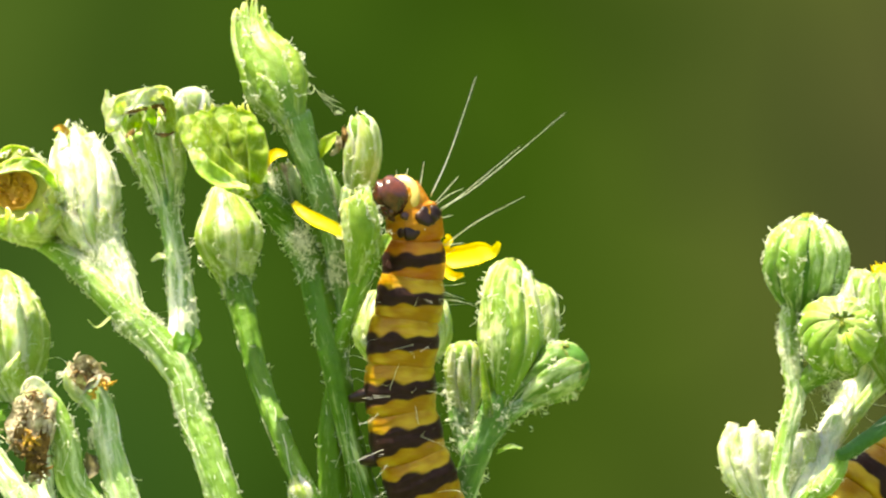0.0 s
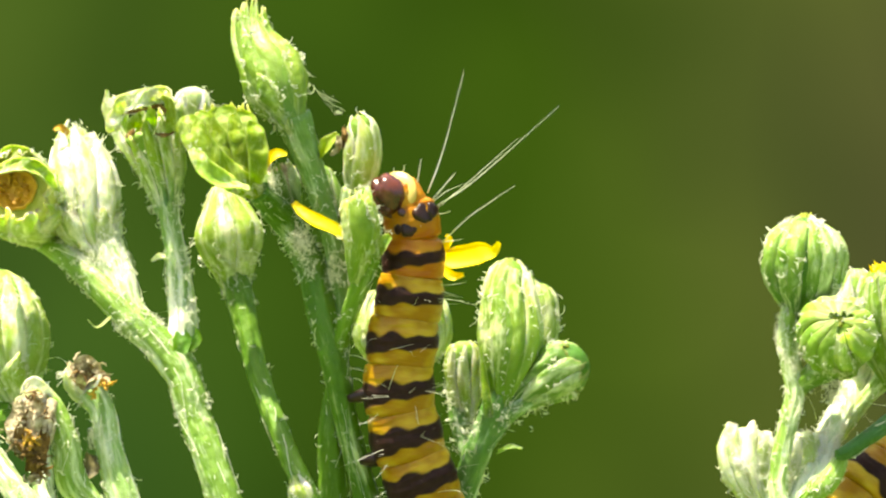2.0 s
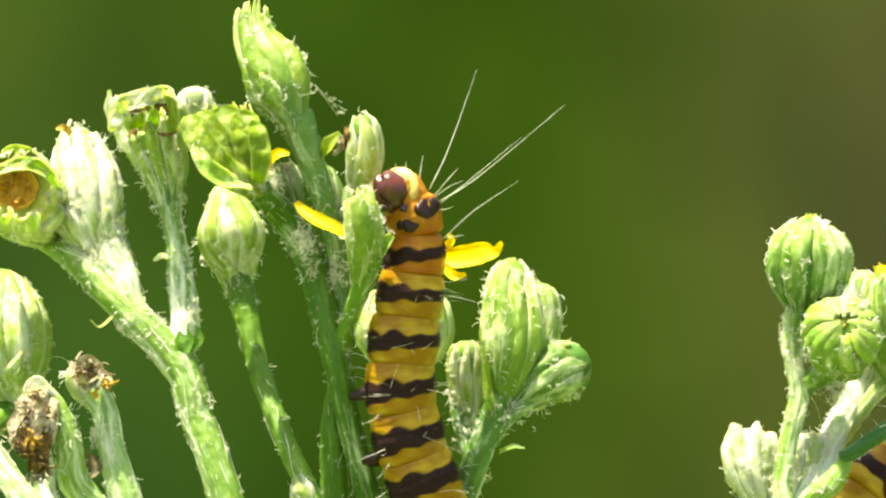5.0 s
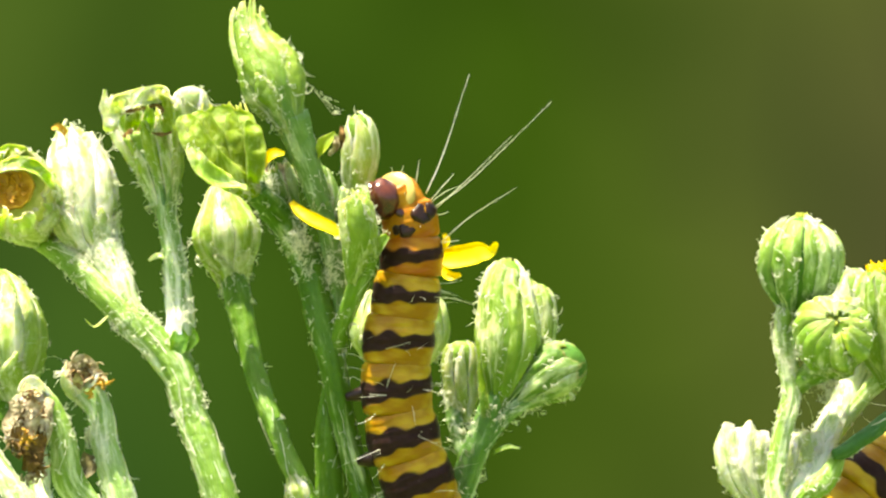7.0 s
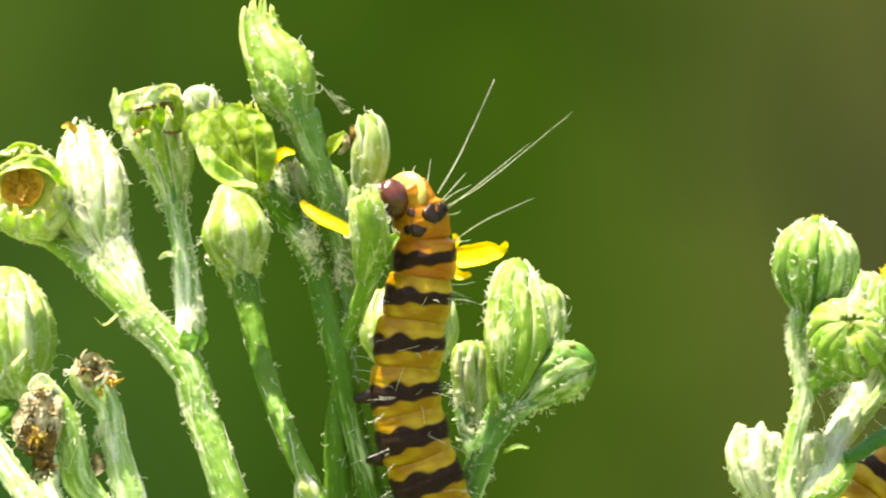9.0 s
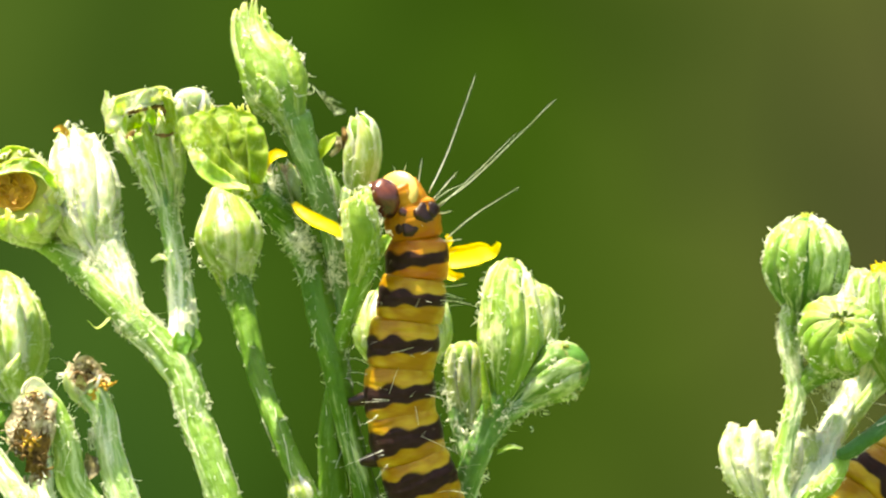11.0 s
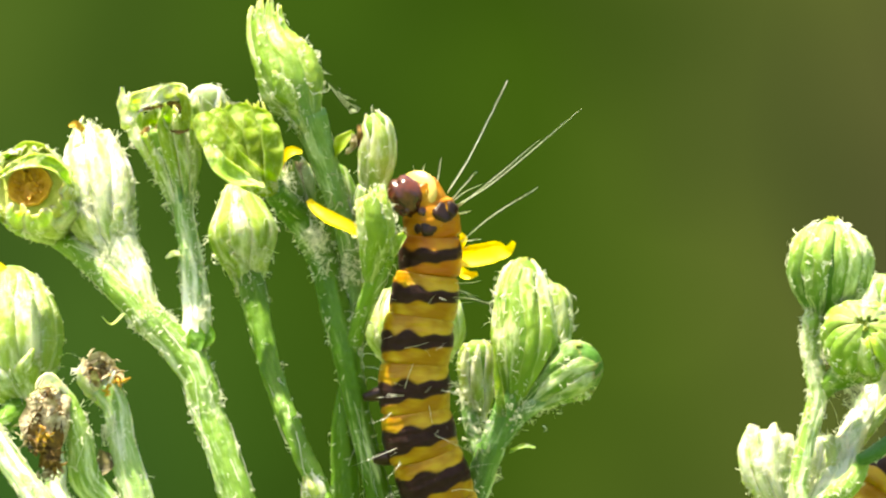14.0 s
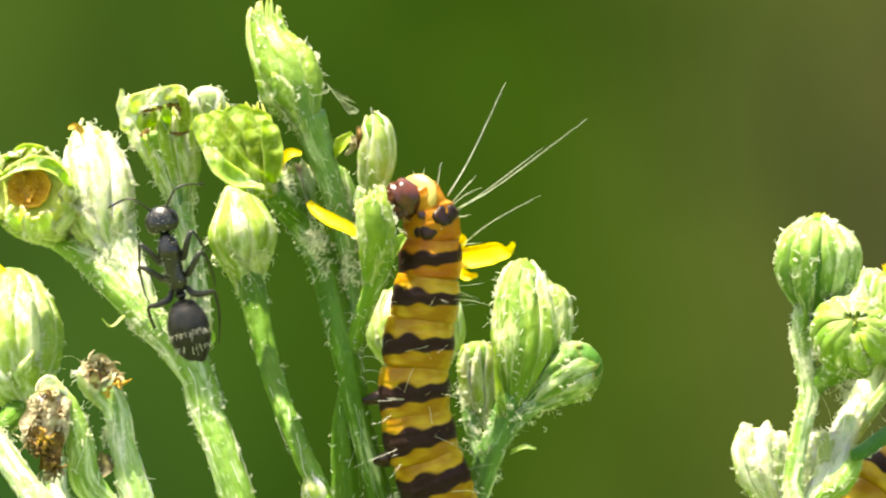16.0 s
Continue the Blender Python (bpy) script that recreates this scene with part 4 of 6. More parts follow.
    for pts, wid, face, mat in (
            ([(-23.54, -6.00, -8.28), (-23.12, -6.20, -7.70), (-22.36, -6.00, -7.96), (-22.20, -5.60, -8.47)], [0.20, 0.40, 0.40, 0.13], (0, -0.7, 0.7), BRACT_WHITE),
            ([(-23.41, -6.00, -8.28), (-24.09, -6.50, -9.53), (-24.54, -6.50, -10.96)], [0.33, 0.53, 0.20], (-0.4, -1, 0.2), BRACT_WHITE),
            ([(-23.04, -6.70, -9.20), (-23.44, -7.20, -10.43), (-23.79, -7.00, -11.59)], [0.40, 0.67, 0.27], (0.2, -1, 0.3), BROWN),
            ([(-22.71, -6.40, -9.38), (-22.61, -7.00, -10.77), (-22.72, -6.70, -12.64)], [0.33, 0.53, 0.17], (0.4, -1, 0), BROWN),
            ([(-23.28, -6.80, -11.26), (-23.07, -6.90, -11.79), (-23.49, -6.70, -12.57)], [0.27, 0.30, 0.10], (-0.2, -1, 0.3), BROWN),
            ([(-23.98, -6.80, -10.46), (-23.61, -7.10, -11.23), (-23.15, -7.00, -11.40)], [0.27, 0.33, 0.13], (0, -1, 0.4), STRAW),
            ([(-21.48, -3.30, -7.40), (-20.98, -3.80, -6.79), (-20.28, -3.70, -6.63), (-19.95, -3.30, -7.14)], [0.27, 0.33, 0.33, 0.13], (0, -0.6, 0.8), STRAW),
            ([(-20.93, -3.70, -8.09), (-20.55, -4.10, -7.49), (-20.08, -4.00, -7.36)], [0.30, 0.37, 0.17], (0.1, -1, 0.2), STRAW),
            ([(-20.59, -3.80, -7.11), (-20.29, -4.10, -7.49), (-20.25, -3.90, -8.08)], [0.27, 0.30, 0.13], (0.3, -1, 0.1), BROWN),
            ([(-21.21, -3.60, -7.19), (-20.69, -4.00, -6.45), (-20.19, -3.90, -6.46)], [0.23, 0.30, 0.13], (0.1, -1, 0.5), STRAW),
            ([(-20.56, -4.00, -7.88), (-20.02, -4.20, -7.68), (-19.72, -4.00, -7.23)], [0.20, 0.27, 0.10], (0.3, -1, 0.2), BRACT_WHITE),
            ([(-23.92, -6.40, -8.64), (-24.15, -6.90, -9.82), (-23.99, -7.10, -10.82)], [0.27, 0.50, 0.20], (-0.2, -1, 0.2), STRAW),
            ([(-23.19, -6.60, -8.50), (-22.80, -7.00, -9.11), (-22.96, -7.20, -9.86)], [0.27, 0.37, 0.13], (0.2, -1, 0.2), STRAW),
            ([(-20.13, -2.90, -6.99), (-19.63, -3.20, -7.21), (-19.19, -3.10, -7.28)], [0.13, 0.17, 0.03], (0, -1, 0.5), STRAW)):
        p.blade(pts, wid, face, mat, "withered_bract", hollow=0.6, thick=0.07, crumple=0.6)
    head(p, "flower_bud", [((-7.77, -3.0, -15.38), 0.33), ((-7.99, -2.6, -14.87), 0.65), ((-8.26, -2.4, -14.13), 0.79), ((-8.54, -2.2, -13.50), 0.49), ((-8.65, -2.0, -13.28), 0.20)], BRACT_PALE, 7, fuzz=4.0)
    for pts, wid, face, mat in (
            ([(-11.00, -2.60, 3.80), (-12.13, -3.20, 4.27), (-13.60, -2.90, 5.39), (-14.50, -2.30, 6.76), (-14.85, -1.80, 7.54), (-14.94, -1.60, 7.88)], [0.45, 0.62, 0.85, 0.80, 0.55, 0.20], (-0.2, -1, 0.35), BRACT_BITTEN),
            ([(-11.12, -2.40, 3.80), (-12.25, -2.60, 4.62), (-13.45, -2.30, 6.20), (-14.22, -1.50, 7.59), (-14.45, -1.20, 8.03)], [0.40, 0.90, 1.05, 0.75, 0.25], (-0.1, -1, 0.5), BRACT_BITTEN),
            ([(-11.09, -2.30, 3.81), (-11.80, -2.50, 4.78), (-12.59, -2.10, 6.54), (-12.99, -1.20, 8.03), (-13.08, -1.00, 8.41)], [0.40, 0.90, 1.15, 0.85, 0.30], (0, -1, 0.5), BRACT_BITTEN),
            ([(-10.99, -2.40, 3.80), (-11.23, -2.60, 4.95), (-11.52, -2.30, 6.60), (-11.75, -1.40, 7.73), (-11.84, -1.20, 8.10)], [0.40, 0.80, 1.00, 0.78, 0.28], (0.1, -1, 0.5), BRACT_BITTEN),
            ([(-10.87, -2.60, 3.77), (-10.71, -3.00, 4.77), (-10.72, -2.90, 5.85), (-10.99, -2.40, 7.05), (-11.17, -2.20, 7.52)], [0.35, 0.55, 0.62, 0.50, 0.16], (0.3, -1, 0.35), BRACT_BITTEN),
            ([(-11.30, -3.00, 3.69), (-12.31, -3.80, 3.86), (-13.43, -4.00, 4.48), (-14.15, -3.60, 5.33), (-14.45, -3.20, 5.77)], [0.40, 0.52, 0.55, 0.44, 0.16], (-0.2, -1, 0.7), BRACT)):
        p.blade(pts, wid, face, mat, "bitten_bract", hollow=0.28, thick=0.14, crumple=0.4)
    for pts, wid, face in (
            ([(-4.05, -3.00, -0.56), (-4.40, -3.40, 0.85), (-4.53, -3.30, 2.15), (-4.51, -2.90, 3.10), (-4.39, -2.40, 3.64)], [0.40, 0.60, 0.55, 0.42, 0.18], (-0.2, -1, 0.5)),
            ([(-4.10, -2.90, -0.56), (-4.12, -3.40, 0.42), (-4.05, -3.30, 1.10), (-3.90, -3.00, 1.50)], [0.36, 0.48, 0.38, 0.15], (0.2, -1, 0.5))):
        p.blade(pts, wid, face, BRACT, "bitten_bract", hollow=0.5, thick=0.14, crumple=0.4)
    for pts, wid in (([(-12.10, -2.00, 6.15), (-12.01, -1.90, 6.42), (-12.09, -1.70, 6.69)], [0.03, 0.10, 0.03]), ([(-11.65, -1.90, 6.52), (-11.56, -1.80, 6.75), (-11.61, -1.60, 6.96)], [0.03, 0.07, 0.03]),
                     ([(-11.06, -1.90, 6.88), (-10.82, -2.00, 6.58), (-10.58, -2.10, 6.28)], [0.07, 0.10, 0.03]), ([(-12.58, -1.00, 7.85), (-12.33, -0.80, 7.99), (-12.07, -0.80, 7.89)], [0.03, 0.10, 0.03])):
        p.blade(pts, wid, (0, -1, 0.4), BROWN, "withered_bract", crumple=0.2)
    # shreds on the withered heads
    for centre, size, count, length, thick, mat in (
            ((-20.67, -3.90, -6.85), (0.75, 0.3, 0.5), 45, 0.6, 0.09, STRAW), ((-20.56, -4.00, -7.17), (0.6, 0.3, 0.4), 16, 0.5, 0.10, BROWN), ((-19.62, -3.80, -7.66), (0.3, 0.2, 0.3), 14, 0.5, 0.13, OCHRE),
            ((-20.10, -3.80, -8.31), (0.2, 0.2, 0.25), 8, 0.45, 0.12, OCHRE), ((-22.93, -7.00, -8.42), (0.35, 0.3, 0.3), 16, 0.5, 0.10, BROWN), ((-23.53, -7.20, -8.91), (0.4, 0.3, 0.9), 26, 0.9, 0.07, STRAW),
            ((-24.17, -7.20, -10.59), (0.35, 0.3, 0.8), 22, 0.8, 0.08, STRAW), ((-23.07, -7.50, -10.73), (0.35, 0.2, 0.3), 18, 0.5, 0.14, OCHRE), ((-23.37, -7.40, -11.21), (0.5, 0.3, 0.4), 24, 0.6, 0.11, BROWN),
            ((-22.64, -7.20, -12.18), (0.3, 0.3, 0.7), 26, 0.6, 0.11, BROWN), ((-22.93, -7.00, -12.93), (0.5, 0.3, 0.25), 26, 0.5, 0.10, STRAW), ((-22.42, -7.00, -9.34), (0.20, 0.3, 0.4), 8, 0.6, 0.09, BROWN)):
        p.tuft(centre, size, count, length, thick, mat)
    # petals and loose leaves
    p.blade([(-10.53, -1.00, 4.60), (-10.24, -1.30, 5.25), (-9.71, -1.40, 5.61), (-9.12, -1.30, 5.58)], [0.17, 0.30, 0.30, 0.10], (0, -1, 0.4), YELLOW)
    p.blade([(-8.78, -0.40, 2.76), (-8.26, -0.80, 2.22), (-7.41, -1.10, 1.69), (-6.35, -1.20, 1.22), (-5.69, -1.20, 0.69), (-5.36, -1.20, 0.36)], [0.17, 0.33, 0.43, 0.37, 0.27, 0.10], (0, -1, 0.5), YELLOW)
    p.blade([(-0.47, 1.80, -0.47), (0.70, 0.80, -0.51), (2.20, 0.00, -0.24), (2.92, -0.40, -0.17), (3.31, -0.70, 0.37)], [0.40, 0.67, 0.67, 0.33, 0.13], (0, -1, 0.3), YELLOW)
    p.blade([(-0.14, 2.20, -0.98), (0.54, 2.00, -1.59), (1.21, 1.80, -1.52)], [0.27, 0.30, 0.10], (0, -1, 0.3), YELLOW)
    p.blade([(0.03, 2.00, 0.03), (0.37, 1.80, 0.54), (0.20, 1.80, 0.88)], [0.27, 0.23, 0.10], (0, -1, 0.3), YELLOW)
    p.blade([(-22.60, 3.60, 6.93), (-23.02, 3.20, 7.32), (-23.40, 3.00, 7.18)], [0.20, 0.23, 0.10], (0, -1, 0.4), OCHRE)
    p.blade([(-4.00, -2.60, -0.36), (-3.55, -3.10, 0.30), (-3.05, -3.10, 0.78)], [0.40, 0.40, 0.18], (0.1, -1, 0.3), BRACT, "bitten_bract", hollow=0.6, thick=0.12)
    p.blade([(-7.37, 0.80, 5.46), (-6.91, 0.30, 6.18), (-6.22, 0.40, 6.85)], [0.23, 0.47, 0.17], (-0.3, -1, 0.5), BRACT_BITTEN, "leaflet", hollow=0.5)
    p.blade([(-6.49, 0.60, 5.66), (-6.20, 0.10, 6.10), (-6.14, 0.20, 6.71)], [0.17, 0.27, 0.10], (-0.2, -1, 0.3), STRAW, "withered_bract", hollow=0.5, crumple=0.5)
    p.blade([(-5.95, 0.40, 5.98), (-5.80, 0.00, 6.70), (-5.88, 0.30, 7.31)], [0.17, 0.20, 0.07], (-0.2, -1, 0.2), BROWN, "withered_bract", hollow=0.5, crumple=0.5)
    p.blade([(2.77, 2.20, -10.11), (2.50, 1.80, -8.06), (2.22, 1.60, -5.69)], [0.30, 0.27, 0.07], (-0.3, -1, 0), BRACT_SHADE_GREEN, "leaflet", hollow=0.5)
    p.blade([(-15.83, 0.90, -0.50), (-16.69, 0.50, -0.43), (-17.22, 0.20, -0.70)], [0.30, 0.30, 0.07], (0, -0.6, 1), BRACT_PALE, "leaflet", hollow=0.4)
    p.blade([(-15.37, -1.60, -6.07), (-15.25, -1.40, -5.25), (-15.49, -1.00, -4.54)], [0.42, 0.58, 0.13], (0.1, -1, 0.1), LEAFLET, "leaflet", hollow=0.3)
    p.blade([(-15.28, -1.20, -5.92), (-14.53, -1.00, -5.26), (-14.91, -0.60, -4.28)], [0.34, 0.40, 0.10], (0.3, -1, 0.1), LEAFLET, "leaflet", hollow=0.3)
    p.blade([(-19.55, -0.30, -3.95), (-20.29, -0.60, -4.58), (-20.85, -0.70, -4.14)], [0.08, 0.06, 0.02], (0, -0.6, 1), BRACT_PALE, "leaflet", hollow=0.4)
    p.blade([(-20.03, -3.60, -11.87), (-20.24, -4.00, -12.62), (-20.75, -4.10, -13.33)], [0.55, 0.50, 0.10], (0.2, -1, 0.1), SHRIVELLED, "leaflet", hollow=0.4)
    p.blade([(-22.93, -5.40, -10.57), (-22.98, -5.90, -11.97), (-23.17, -5.90, -13.09)], [0.67, 0.47, 0.13], (0.2, -1, 0.1), BROWN, "leaflet", hollow=0.5)
    p.blade([(-19.94, -2.60, -7.43), (-19.54, -2.90, -7.55), (-19.41, -2.90, -8.14)], [0.27, 0.30, 0.10], (0.2, -1, 0.1), STRAW, "leaflet", hollow=0.5, crumple=0.6)
    p.blade([(3.25, 2.40, -12.16), (4.09, 2.00, -11.79), (4.76, 1.80, -11.88)], [0.20, 0.20, 0.07], (0, -0.7, 1), BRACT_SHADE_GREEN, "leaflet", hollow=0.4)
    p.blade([(-19.49, 0.20, 6.98), (-19.17, -0.20, 7.96), (-18.14, -0.50, 8.67), (-16.77, -0.30, 9.02), (-15.75, 0.20, 8.64)], [0.33, 0.50, 0.60, 0.43, 0.20], (0, -1, 0.35), BRACT_WHITE, "bract", hollow=0.5, thick=0.16, crumple=1.1)
    # the next two brown slivers stand in for dark gaps under this bract
    p.blade([(-18.86, -0.60, 7.87), (-18.16, -0.85, 8.09), (-17.29, -0.90, 8.25)], [0.03, 0.10, 0.03], (0, -1, 0.2), BROWN, "withered_bract", crumple=0.4)
    p.blade([(-17.11, -0.80, 8.26), (-16.62, -1.00, 8.38), (-16.30, -0.90, 8.12), (-16.44, -0.80, 7.79)], [0.03, 0.10, 0.10, 0.03], (0, -1, 0.2), BROWN, "withered_bract", crumple=0.4)
    p.blade([(-16.94, -0.50, 6.81), (-16.32, -0.70, 6.67), (-15.80, -0.60, 6.87)], [0.03, 0.13, 0.07], (0, -1, 0.3), BROWN, "withered_bract", crumple=0.4)
    p.blade([(-16.10, -0.30, 6.82), (-15.98, -0.50, 7.84), (-16.13, -0.60, 8.60), (-16.57, -0.60, 8.93)], [0.27, 0.30, 0.27, 0.10], (0.2, -1, 0.1), BRACT_BITTEN, "bract", hollow=0.5, thick=0.12, crumple=0.7)
    p.blade([(-18.24, -0.20, 6.96), (-18.07, -0.50, 7.54), (-17.79, -0.60, 7.93)], [0.33, 0.40, 0.17], (0, -1, 0.2), BRACT_BITTEN, "bract", hollow=0.5, thick=0.12, crumple=0.7)
    p.blade([(-19.38, 0.60, 6.99), (-19.80, 0.50, 8.39), (-19.88, 0.60, 9.40)], [0.40, 0.33, 0.07], (-0.3, -1, 0), BRACT_PALE, "bract", hollow=0.4, thick=0.1, crumple=0.35)
    p.blade([(-15.80, 0.60, 6.86), (-15.58, 0.40, 8.06), (-15.60, 0.60, 9.00)], [0.40, 0.40, 0.13], (0.3, -1, 0), BRACT, "bract", hollow=0.5, thick=0.12, crumple=0.7)
    p.blade([(-17.42, 0.20, 6.84), (-17.20, 0.00, 7.87), (-17.41, 0.10, 8.51)], [0.40, 0.37, 0.07], (0, -1, 0.1), BRACT, "bract", hollow=0.5, thick=0.12, crumple=0.7)
    for a, b, c in (((-7.75, 0.40, 9.73), (-7.10, 0.60, 9.14), (-6.09, 1.40, 8.71)), ((-7.72, 0.40, 9.66), (-6.91, 0.90, 8.82), (-5.81, 2.00, 8.24)), ((-7.49, 0.50, 9.40), (-6.85, 1.00, 8.56), (-6.41, 1.80, 7.96)), ((-7.00, 0.70, 9.01), (-6.62, 1.10, 8.63), (-6.28, 1.90, 8.07)),
                    ((-19.06, -2.60, -7.24), (-19.50, -2.70, -7.30), (-20.27, -2.60, -7.24)), ((-5.49, 0.60, -5.66), (-5.75, 0.40, -9.33), (-5.41, 0.40, -15.34)), ((-6.15, 0.40, -8.66), (-5.31, 0.20, -11.98), (-4.47, 0.20, -15.32)),
                    ((-23.93, 2.50, -6.75), (-22.86, 0.40, -6.38), (-21.44, -2.00, -6.87)), ((-17.73, -0.60, -4.02), (-16.78, -0.20, -3.79), (-15.99, 0.20, -3.57)), ((-24.47, 0.00, -14.57), (-23.63, 0.00, -14.17), (-22.68, 0.30, -13.99))):
        p.strand([a, b, c], 0.007)
    p.fringe([(-19.69, 0.20, 8.98), (-19.31, -0.20, 8.16), (-18.68, -0.40, 8.68), (-17.73, -0.60, 9.00), (-16.69, -0.40, 9.14), (-15.80, 0.00, 8.77)])
    p.fringe([(-15.53, 0.60, 8.87), (-15.05, 0.50, 9.53), (-14.31, 0.50, 9.53), (-13.71, 0.50, 8.86), (-13.41, 0.80, 8.21)], 4)
    p.fringe([(-15.03, -1.00, 7.52), (-14.61, -1.20, 7.24), (-14.13, -1.40, 7.10), (-13.68, -0.60, 7.80), (-13.13, 0.00, 8.30), (-12.45, -0.20, 7.89), (-11.50, -0.40, 7.81), (-10.86, -1.00, 7.12), (-10.57, -1.40, 6.11)], 8)
    p.fringe([(-14.54, -2.60, 5.86), (-13.78, -3.00, 4.87), (-12.67, -3.00, 4.15), (-11.53, -2.60, 3.83)], 14)
    p.fringe([(-5.22, -3.20, 2.25), (-4.96, -3.00, 3.14), (-4.39, -2.60, 3.70), (-3.99, -2.80, 3.30)], 12)
    p.fringe([(-3.80, -3.20, 1.50), (-3.10, -3.10, 0.80)], 9)
    p.fringe([(-23.18, 3.60, 6.52), (-22.77, 3.80, 7.15), (-22.30, 4.60, 7.53), (-21.53, 4.00, 6.88), (-20.62, 3.60, 6.01), (-20.02, 3.20, 4.80)], 12)
    p.fringe([(-8.99, 0.90, 0.77), (-8.32, 0.90, -0.30), (-7.77, 0.70, -1.64)], 30, 0.45, 0.3)
    p.fringe([(-6.51, 0.90, -1.98), (-6.44, 1.00, -0.30)], 18, 0.45, 0.25)
    p.fringe([(-10.05, 2.80, 4.45), (-10.38, 2.60, 3.43), (-9.70, 2.60, 2.34)], 24)
    for centre, size, count, length in (((1.72, 2.00, -10.78), (0.9, 0.6, 1.2), 50, 1.1), ((4.10, 2.40, -9.96), (1.0, 0.6, 0.6), 45, 1.0), ((-8.12, -0.30, 0.37), (0.5, 0.3, 0.8), 90, 0.9),
                                        ((0.38, 3.60, -8.84), (0.4, 0.5, 0.9), 32, 1.0), ((-17.00, -0.60, -4.45), (0.5, 0.3, 0.35), 60, 0.8), ((-15.07, -0.60, -3.95), (0.5, 0.4, 0.7), 80, 0.8),
                                        ((-6.50, 0.80, -1.31), (0.5, 0.4, 1.2), 90, 0.9), ((-20.94, 1.00, -0.97), (0.7, 0.4, 0.9), 110, 0.8), ((-20.16, -3.40, -10.88), (0.25, 0.3, 0.5), 60, 0.7),
                                        ((-11.33, -1.80, 4.12), (0.45, 0.3, 0.35), 130, 0.6), ((-8.54, 1.20, 0.71), (0.5, 0.3, 0.9), 150, 0.6), ((-9.99, 0.40, 3.88), (0.5, 0.4, 0.5), 110, 0.6),
                                        ((-4.99, -2.20, 2.92), (0.4, 0.3, 0.2), 40, 0.4), ((-6.23, 1.60, 8.19), (0.30, 0.2, 0.10), 14, 0.45), ((-6.84, 0.90, 8.82), (0.3, 0.15, 0.3), 6, 0.4)):
        p.cobweb(centre, size, count, length)
    return p.root


# ---- the ragwort beside it ----
def build_other_ragwort():
    p = Plant((24, 2, 0), "ragwort with round ribbed buds beside the other", 23)
    p.stem([(24, 2, -700), (23, 0, -400), (22, -4, -150), (21, -5, -60), (20.12, -3.00, -22.18), (19.90, -2.20, -17.04), (19.61, -1.40, -13.83), (20.18, -0.60, -10.92), (20.80, 0.00, -8.47), (20.62, 0.60, -6.66), (20.51, 0.80, -4.49), (21.01, 1.00, -2.99)],
           [2.8, 2.3, 1.9, 1.4, 0.90, 0.65, 0.54, 0.53, 0.58, 0.60, 0.62, 0.74], STEM_PALE, fuzz=13.0, lying=0.4, label="ribbed woolly stem")
    p.stem([(19.93, -2.00, -17.07), (20.79, -1.00, -15.03), (21.89, 0.60, -13.62), (23.36, 3.40, -11.15), (24.81, 5.40, -9.16), (25.77, 6.20, -7.74), (25.77, 6.00, -6.56)], [0.70, 0.80, 0.78, 0.74, 0.74, 0.74, 0.78], STEM_WOOLLY, fuzz=20.0, lying=0.5)
    p.stem([(20.88, -1.80, -15.11), (21.74, -2.20, -14.02), (22.53, -2.20, -13.37), (23.15, -1.80, -12.41), (23.41, -1.20, -11.87)], [0.50, 0.62, 0.64, 0.45, 0.22], STEM_PALE, fuzz=16.0, lying=0.4)
    p.stem([(20.83, 0.20, -8.48), (21.53, 0.00, -7.70), (22.31, -0.40, -7.11), (23.14, -0.80, -6.66)], [0.53, 0.60, 0.80, 0.87], STEM, fuzz=8.0)
    p.stem([(23.50, 5.00, -12.03), (25.98, 4.60, -8.90), (27.25, 4.00, -7.50)], [0.47, 0.47, 0.67], STEM_PALE, fuzz=14.0)
    p.stem([(19.93, -2.00, -17.07), (19.75, 0.40, -15.51), (19.79, 1.40, -14.77)], [0.80, 1.00, 1.13], STEM_WOOLLY, fuzz=12.0)
    p.stem([(22.86, -2.60, -11.95), (23.48, -2.40, -11.77), (25.26, -1.60, -10.72), (28.63, 0.50, -8.66), (33.41, 4.00, -6.81), (35.93, 6.00, -11.06), (31.77, 6.00, -24.59), (21, -5, -60)], [0.30, 0.42, 0.47, 0.52, 0.62, 0.80, 1.0, 1.0], STALK, fuzz=1.0, label="smooth green stalk bent over", ribs=3)
    head(p, "flower_bud", [((21.07, 1.0, -3.72), 0.86), ((21.21, 1.0, -2.99), 1.61), ((21.36, 0.9, -1.91), 2.22), ((21.48, 0.8, -0.70), 2.37), ((21.50, 0.7, 0.37), 2.24), ((21.52, 0.6, 1.14), 1.72), ((21.55, 0.6, 1.57), 1.05), ((21.55, 0.6, 1.84), 0.37)], BRACT_FROSTED, 14, fuzz=9.0, ridge=0.10, top=(0.94, 1.03), core=BRACT_FROSTED, spin=12, blunt=1.0, disc=PITH, disc_wide=0.3, fill=0.93, wide=1.35, label="round ribbed green bud")
    head(p, "flower_bud", [((23.64, -0.4, -6.74), 1.05), ((23.44, -0.7, -6.32), 1.66), ((23.12, -1.3, -5.50), 2.16), ((22.98, -2.0, -4.95), 2.26), ((22.91, -2.7, -4.55), 2.02), ((22.89, -3.2, -4.25), 1.46), ((22.88, -3.45, -4.10), 0.75), ((22.88, -3.5, -4.06), 0.20)], BRACT_STAR, 13, fuzz=7.0, ridge=0.12, top=(0.97, 1.01), core=BRACT_STAR, blunt=1.0, lump=0.7, wide=1.2, fill=0.86, core_top=0.86, dome=0.24, disc=PITH, disc_wide=0.12, label="ribbed bud seen from its tip")
